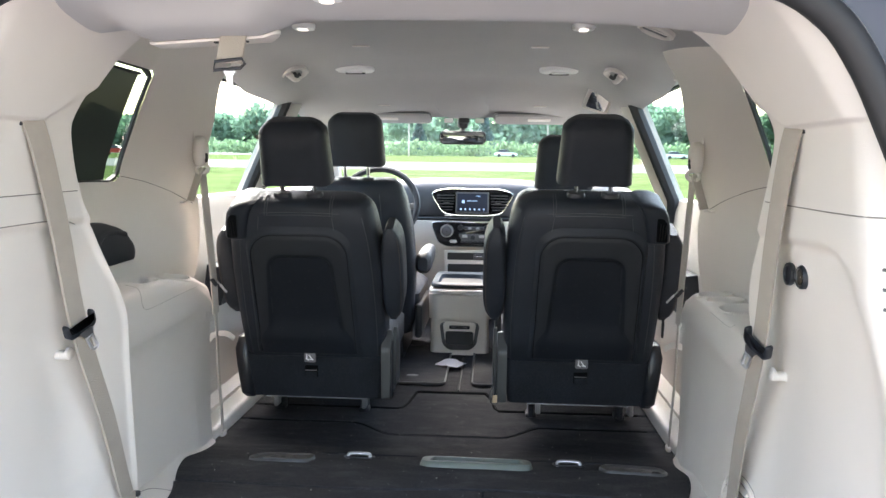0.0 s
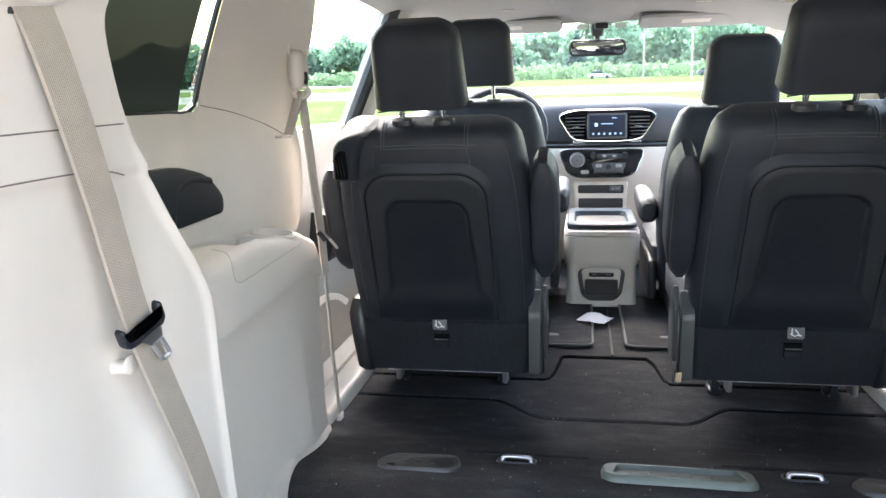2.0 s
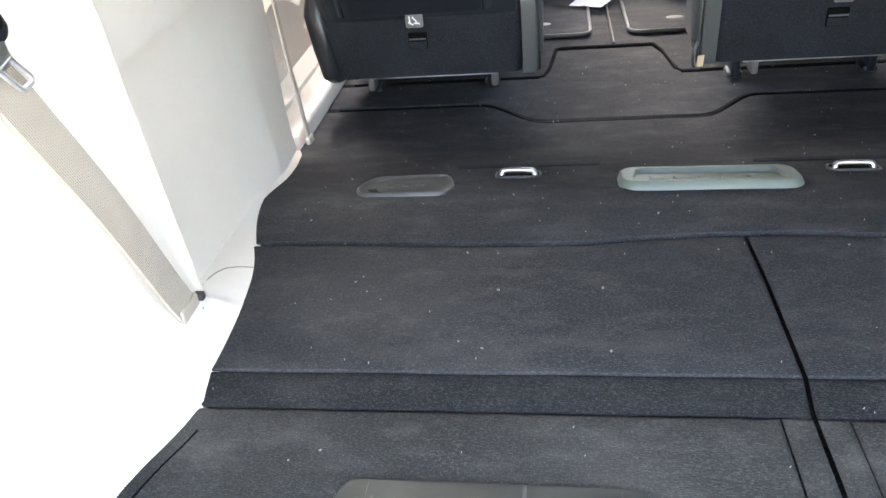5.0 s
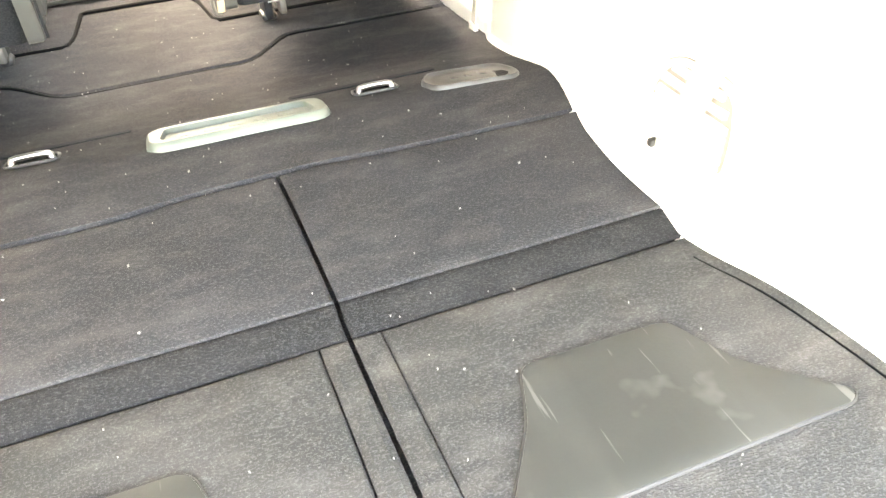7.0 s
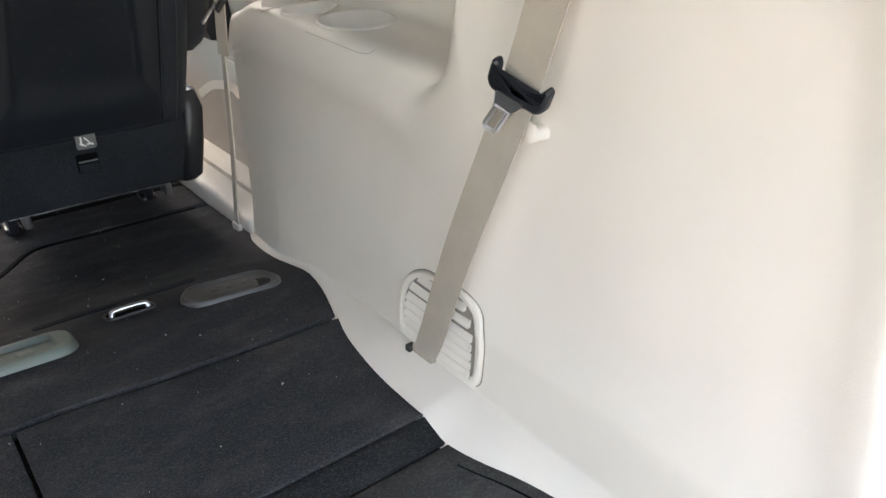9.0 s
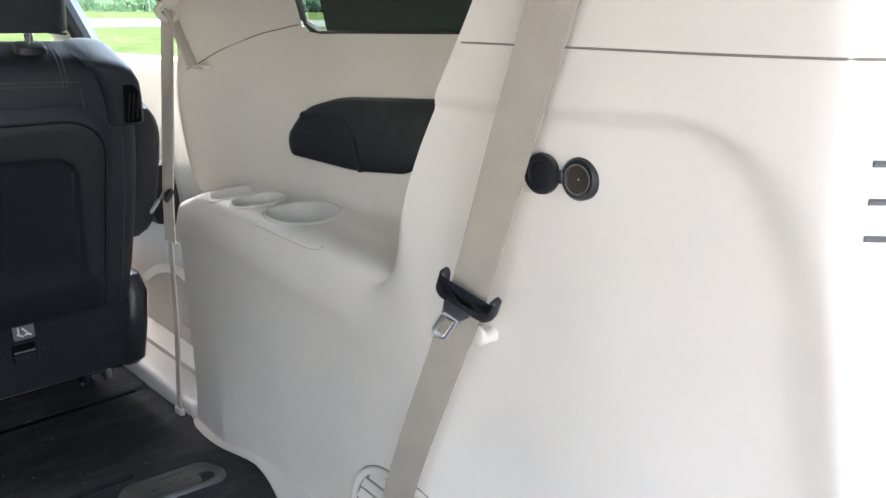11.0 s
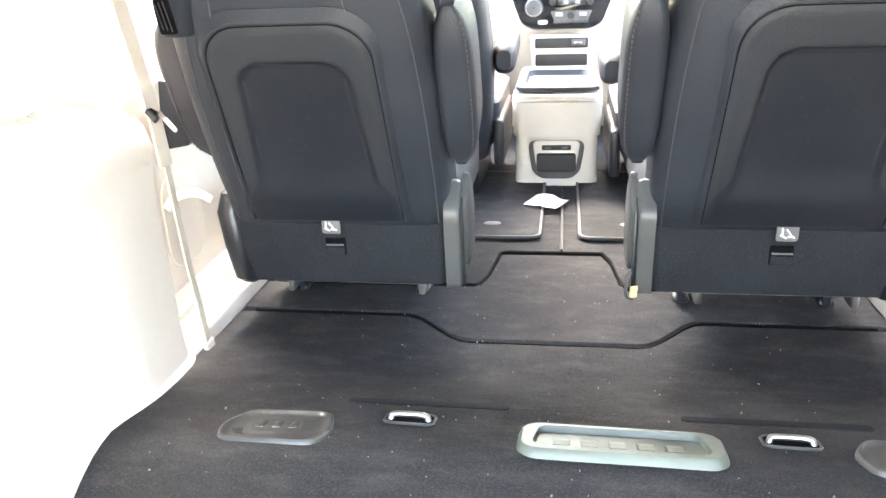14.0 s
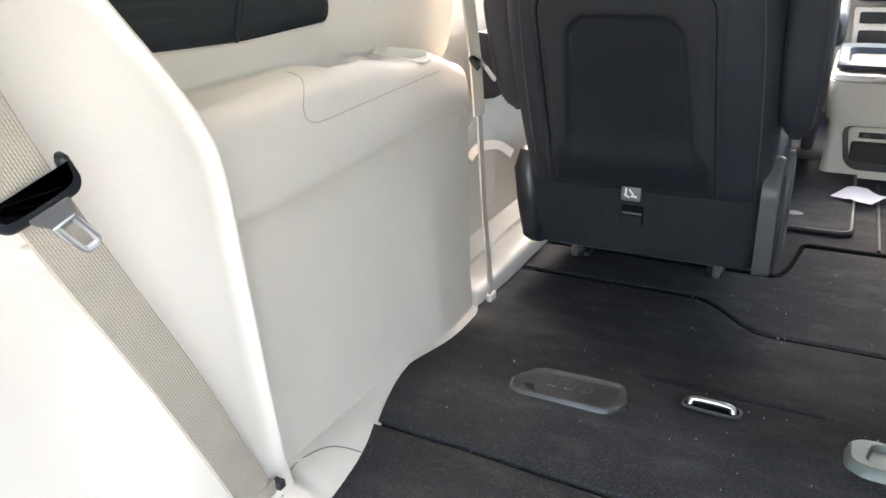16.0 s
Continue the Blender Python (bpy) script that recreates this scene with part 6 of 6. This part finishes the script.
part("housing", loft([[(a * k, d, b * k) for a, b in round_rect(0.222, 0.064, 0.024, 5)] for k, d in ((0.5, 0.03), (0.9, 0.02), (1.0, 0.0), (1.0, -0.008), (0.95, -0.010), (0.93, -0.007))], True, True), BLACK, mir)
part("glass", slab(round_rect(0.205, 0.052, 0.02, 5), 0.002, lambda u, v, w: (u, -0.009 - w, v), 0.001), MIRROR, mir)
part("stem", tube([(0, 0.02, 0.03), (0.0, 0.03, 0.06), (0.0, 0.02, 0.085)], 0.012, 8), BLACK, mir)
part("mount", loft([[(a * k, 0.03 + c, z) for a, c in round_rect(0.055, 0.05, 0.015, 4)] for k, z in ((0.8, 0.045), (1.0, 0.07), (1.1, 0.10))], True, True), BLACK, mir)

# ---- dashboard ----
dash = thing("dashboard", "slate and beige dashboard with central screen and controls", "dashboard")
SLATE = material("slate_dash", (0.055, 0.062, 0.072), 0.5, vary=0.06, grain=0.12, grain_scale=700, kind="voronoi")
prof = ((4.52, 0.585), (4.25, 0.625), (4.0, 0.645), (3.90, 0.640), (3.86, 0.622), (3.84, 0.59), (3.83, 0.50), (3.84, 0.46), (3.87, 0.44))
part("top_pad", loft([[(x, y + 0.10 * min(1, abs(x) / 0.75) ** 3, z + 0.012 * math.cos(x * 2.2) - 0.02 * sstep((abs(x) - 0.22) / 0.3) * (z > 0.6)) for y, z in prof] for x in [-0.84 + 0.07 * k for k in range(25)]]), SLATE, dash)
lowp = ((3.87, 0.455), (3.82, 0.44), (3.80, 0.36), (3.82, 0.28), (3.86, 0.18), (3.95, 0.0), (4.05, -0.1))
part("lower_panel", loft([[(x, y + 0.10 * min(1, abs(x) / 0.75) ** 3, z) for y, z in lowp] for x in [-0.84 + 0.07 * k for k in range(25)]]), TRIM, dash)
part("trim_strip", tube([(x, 3.835 + 0.10 * min(1, abs(x) / 0.75) ** 3, 0.452) for x in [-0.8 + 0.08 * k for k in range(21)]], 0.010, 6), BLACK, dash)
# screen group: a chrome-lined shield with two vents and the display
cz, cy = 0.535, 3.815
bez = poly([(-0.145, 0.045), (-0.10, -0.050), (-0.05, -0.058), (0.05, -0.058), (0.10, -0.050), (0.145, 0.045), (0.10, 0.066), (-0.10, 0.066)], 0.03)
fc = lambda u, v, w: (0.036 + u, cy - w, cz + v)
part("bezel", slab(bez, 0.018, lambda u, v, w: fc(u * 1.50, v * 1.12 + 0.0, w), 0.004), GLOSS, dash, "gloss black screen surround")
part("chrome_line", tube([fc(u * 1.45, v * 1.06, 0.019) for u, v in bez], 0.0028, 6, True), CHROME, dash, "bright chrome line")
disp = part("display", slab(round_rect(0.166, 0.108, 0.005, 3), 0.008, lambda u, v, w: fc(u, v + 0.002, 0.016 + w), 0.002), GREY, dash, "lit touch screen with icons")
part("screen", slab(round_rect(0.150, 0.090, 0.003, 3), 0.002, lambda u, v, w: fc(u, v + 0.003, 0.024 + w), 0.0005), SCREEN, disp)
for k in range(6):
    part("icon", slab(round_rect(0.009, 0.009, 0.003, 3), 0.001, lambda u, v, w: fc(u - 0.0575 + 0.023 * k, v - 0.030, 0.0262 + w), 0.0003), ICON, disp)
part("icon", slab(round_rect(0.014, 0.016, 0.004, 3), 0.001, lambda u, v, w: fc(u - 0.046, v + 0.008, 0.0262 + w), 0.0003), ICON, disp)
for yy, ww in ((0.012, 0.05), (0.036, 0.02)):
    part("text_bar", slab(round_rect(ww, 0.004, 0.001, 2), 0.001, lambda u, v, w: fc(u + (0.0 if ww > 0.03 else 0.03), v + yy, 0.0262 + w), 0.0003), ICON, disp)
for s in (-1, 1):
    vent = part("air_outlet", slab(poly([(-0.033, 0.048), (-0.033, -0.046), (0.018, -0.042), (0.040, 0.0), (0.044, 0.048)][::-1], 0.012), 0.004, lambda u, v, w: fc(s * (0.130 + u * 1.25), v, 0.014 + w), 0.001), BLACK, dash)
    for k in range(6):
        w2 = 0.084 - 0.005 * max(0, 3 - k)
        part("louvre", rbox(fc(s * (0.130 + 0.004), -0.034 + 0.0145 * k, 0.020), (w2, 0.010, 0.004), 0.001, 1), GREY, vent)
    part("slider", rbox(fc(s * 0.128, 0.0, 0.026), (0.030, 0.006, 0.006), 0.002, 2), CHROME, vent)
    part("button", rbox(fc(s * 0.118, -0.064, 0.016), (0.050, 0.008, 0.010), 0.003, 2), CHROME, dash)
# climate and shifter panel
pan = poly([(-0.165, 0.055), (-0.13, -0.045), (-0.09, -0.065), (0.09, -0.065), (0.13, -0.045), (0.165, 0.055)], 0.03)
fp = lambda u, v, w: (0.012 + u, 3.79 - w - 0.10 * (0.05 - v), 0.385 + v)
panel = part("control_panel", slab(pan, 0.020, lambda u, v, w: fp(u * 1.13, v * 1.0, w), 0.005), GLOSS, dash, "gloss black climate control panel")
part("panel_line", tube([fp(u * 1.11, v * 1.0, 0.020) for u, v in pan], 0.002, 6, True), CHROME, panel)
axis = lambda r, w, cx, cv, n=24: [fp(cx + r * math.cos(6.2832 * k / n), cv + r * math.sin(6.2832 * k / n), w) for k in range(n)]
part("shift_dial", loft([axis(0.033, 0.018, -0.10, 0.012), axis(0.032, 0.035, -0.10, 0.012), axis(0.029, 0.050, -0.10, 0.012), axis(0.026, 0.0505, -0.10, 0.012)], True), STEEL, panel, "bright rotary shift dial")
part("dial_cap", loft([axis(0.0262, 0.0503, -0.10, 0.012), axis(0.024, 0.052, -0.10, 0.012), axis(0.002, 0.052, -0.10, 0.012)], True), GREY, panel)
for cx, cv, r in ((-0.032, 0.030, 0.014), (0.098, 0.030, 0.014), (0.030, -0.018, 0.013)):
    part("knob", loft([axis(r, 0.018, cx, cv), axis(r, 0.034, cx, cv), axis(r * 0.85, 0.038, cx, cv), axis(r * 0.1, 0.038, cx, cv)], True, True), BLACK, panel)
part("button_row", slab(round_rect(0.10, 0.018, 0.004), 0.004, lambda u, v, w: fp(0.034 + u, 0.026 + v, 0.019 + w), 0.001), GREY, panel)
for k in range(5):
    part("button", rbox(fp(-0.006 + 0.020 * k, 0.026, 0.024), (0.015, 0.004, 0.011), 0.002, 2), STEEL if k % 2 else COVER, panel)
for k in range(6):
    part("button", rbox(fp(-0.022 + 0.0215 * k, -0.040, 0.024), (0.016, 0.004, 0.009), 0.002, 2), COVER, panel)
for k in (-1, 1):
    part("button", rbox(fp(0.032 + 0.042 * k, -0.014, 0.024), (0.026, 0.004, 0.014), 0.003, 2), STEEL, panel)
part("button_pad", slab(poly([(-0.075, 0.018), (-0.055, -0.022), (0.055, -0.022), (0.075, 0.018)], 0.008), 0.004, lambda u, v, w: fp(0.032 + u, -0.02 + v, 0.019 + w), 0.001), GREY, panel)
part("start_button", slab(round_rect(0.035, 0.016, 0.006), 0.004, lambda u, v, w: fp(-0.068 + u, -0.040 + v, 0.019 + w), 0.001), STEEL, panel)
# stacked bins below
binf = part("bin_frame", slab(poly([(-0.115, 0.065), (-0.105, -0.075), (0.105, -0.075), (0.115, 0.065)], 0.012), 0.03, lambda u, v, w: (0.012 + u, 3.80 - w, 0.235 + v), 0.006), TRIM2, dash)
part("upper_bin", slab(round_rect(0.192, 0.036, 0.006), 0.003, lambda u, v, w: (0.012 + u, 3.769 - w, 0.270 + v), 0.001), SEAL, binf)
part("lower_bin", slab(round_rect(0.188, 0.042, 0.006), 0.003, lambda u, v, w: (0.012 + u, 3.769 - w, 0.210 + v), 0.001), SEAL, binf)
part("port_block", rbox((0.072, 3.764, 0.272), (0.05, 0.012, 0.022), 0.003), GREY, binf)
for x in (0.062, 0.080):
    part("port", rbox((x, 3.757, 0.272), (0.010, 0.004, 0.005), 0.001, 1), CHROME, binf)
part("lower_column", rbox((0.012, 3.90, 0.06), (0.24, 0.2, 0.24), 0.03), TRIM, dash)

# steering wheel behind the driver's seat
wheel = thing("steering_wheel", "black leather steering wheel", "steering wheel", "", pose(-0.40, 3.52, 0.53, 66, 0, 0))
part("rim", tube([(0.185 * math.cos(6.2832 * k / 36), 0.185 * math.sin(6.2832 * k / 36), 0) for k in range(36)], 0.015, 8, True), LEATHER, wheel)
part("hub", rbox((0, 0, -0.03), (0.16, 0.13, 0.05), 0.02), BLACK, wheel)
for a in (0, 180, 270):
    part("spoke", rbox((0.12 * math.cos(radians(a)), 0.12 * math.sin(radians(a)), -0.012), (0.11 if a != 270 else 0.04, 0.03 if a != 270 else 0.1, 0.018), 0.006), GREY, wheel)
part("column", tube([(0, 0, -0.05), (0, 0, -0.30)], 0.05, 10), BLACK, wheel)

# ---- floor console between the front seats ----
con = thing("floor_console", "beige floor console with a dark tray on top", "console", "", pose(0.004, 3.20, -0.096) @ Matrix.Diagonal((1.04, 1.0, 0.935, 1.0)))
part("base", loft([[(x, y, z) for x, y in round_rect(0.245 * k, 0.42, 0.025, 5, 0, 0.21 + d)] for z, k, d in ((0.0, 1.0, 0.0), (0.03, 0.99, 0.0), (0.17, 0.97, 0.002), (0.19, 0.97, 0.002))], True, True), TRIM, con)
part("drawer", loft([[(x, y, z) for x, y in round_rect(0.252 * k, 0.46, 0.04, 5, 0, 0.205 + d)] for z, k, d in ((0.168, 0.96, 0.02), (0.172, 1.0, 0.0), (0.27, 1.03, -0.006), (0.285, 1.035, -0.006))], True, True), TRIM, con, "beige smooth upper drawer")
part("lid", loft([[(x, y, z) for x, y in round_rect(0.258 * k, 0.47 * k, 0.045, 5, 0, 0.205)] for z, k in ((0.288, 1.0), (0.296, 1.0), (0.304, 0.99), (0.308, 0.96))], True, True), TRIM2, con)
o1, o2 = round_rect(0.244, 0.40, 0.035, 5, 0, 0.19), round_rect(0.190, 0.28, 0.03, 5, 0, 0.17)
BLUEGREY = material("blue_grey_plastic", (0.03, 0.042, 0.056), 0.55, vary=0.08, spec=0.3)
part("tray", loft([[(x, y, 0.316) for x, y in o1], [(x * 0.99, y, 0.328) for x, y in o1], [(x * 0.96, 0.19 + (y - 0.19) * 0.96, 0.334) for x, y in o1], [(x, y, 0.332) for x, y in o2], [(x * 0.95, 0.16 + (y - 0.16) * 0.95, 0.312) for x, y in o2], [(x * 0.1, 0.16, 0.312) for x, y in o2]], True), BLUEGREY, con, "dark blue-grey rubber-lined tray")
part("tray_liner", slab(round_rect(0.170, 0.25, 0.026, 5, 0, 0.165), 0.003, lambda u, v, w: (u, v, 0.3122 + w), 0.001), SEAL, con, "black rubber tray liner")
uo = poly([(-0.085, 0.155), (-0.070, 0.05), (-0.045, 0.025), (0.045, 0.025), (0.070, 0.05), (0.085, 0.155)], 0.03)
part("recess", slab(uo, 0.004, lambda u, v, w: (u, -0.001 - w, v), 0.002), GREY, con)
part("recess_face", slab(poly([(-0.070, 0.155), (-0.058, 0.06), (0.058, 0.06), (0.070, 0.155)], 0.02), 0.006, lambda u, v, w: (u, -0.001 - w, v), 0.002), TRIM2, con)
part("flap", loft([[(x, -0.004 - d, 0.082 + z) for x, z in round_rect(0.115, 0.062, 0.008, 4)] for d in (0.0, 0.012)] + [[(x * 0.96, -0.022, 0.082 + z * 0.92) for x, z in round_rect(0.115, 0.062, 0.008, 4)]], True, True), BLACK, con, "dark rear flap")
part("sockets", rbox((0, -0.008, 0.132), (0.085, 0.012, 0.016), 0.003), BLACK, con)
for x in (-0.024, 0.024):
    part("socket_cap", rbox((x, -0.015, 0.132), (0.018, 0.005, 0.008), 0.002, 1), GREY, con)
part("lid_lines", tube([(-0.08, 0.40, 0.319), (-0.03, 0.40, 0.322), (0.03, 0.40, 0.322), (0.08, 0.40, 0.319)], 0.002, 5), GREY, con)

# tan tag by the seat foot
tag = thing("seat_tag", "tan cardboard tag hanging by the seat foot", "tag", "", pose(0.150, 2.128, 0.040, 8, 0, 20))
part("card", rbox((0, 0, 0), (0.014, 0.003, 0.024), 0.001, 1), WOODTAG, tag)
part("cord", tube(curve_through([(-0.004, 0.012, 0.035), (-0.014, 0.004, 0.015), (-0.012, 0.0, -0.008), (0.0, 0.0, -0.014)], 5), 0.003, 6), DARKGREY, tag)
# trim arc of the door speaker grille, drawn as a narrow bent band
for s in (-1, 1):
    h = thing("door_strap", "pale beige trim arc of the door speaker grille beside the seat", "strap", "door straps")
    part("webbing", strap(curve_through([(s * 0.695, 2.12, 0.185), (s * 0.68, 2.13, 0.205), (s * 0.655, 2.16, 0.205), (s * 0.635, 2.18, 0.185)], 5), 0.017, lambda u: (0, 0.4, 1)), TRIM2, h)


# ---- true size of the cabin ----
OUTSIDE = ("camera", "sun", "ground", "road", "pavement", "pavement_2", "woods", "shrubs")
GROW = Matrix.Scale(SIZE, 4)
for ob in [o for o in scene.objects if o.parent is None]:
    if ob.name in OUTSIDE or ob.name.split(".")[0] in ("tree", "utility_pole", "car"):
        continue
    ob.matrix_world = GROW @ ob.matrix_basis
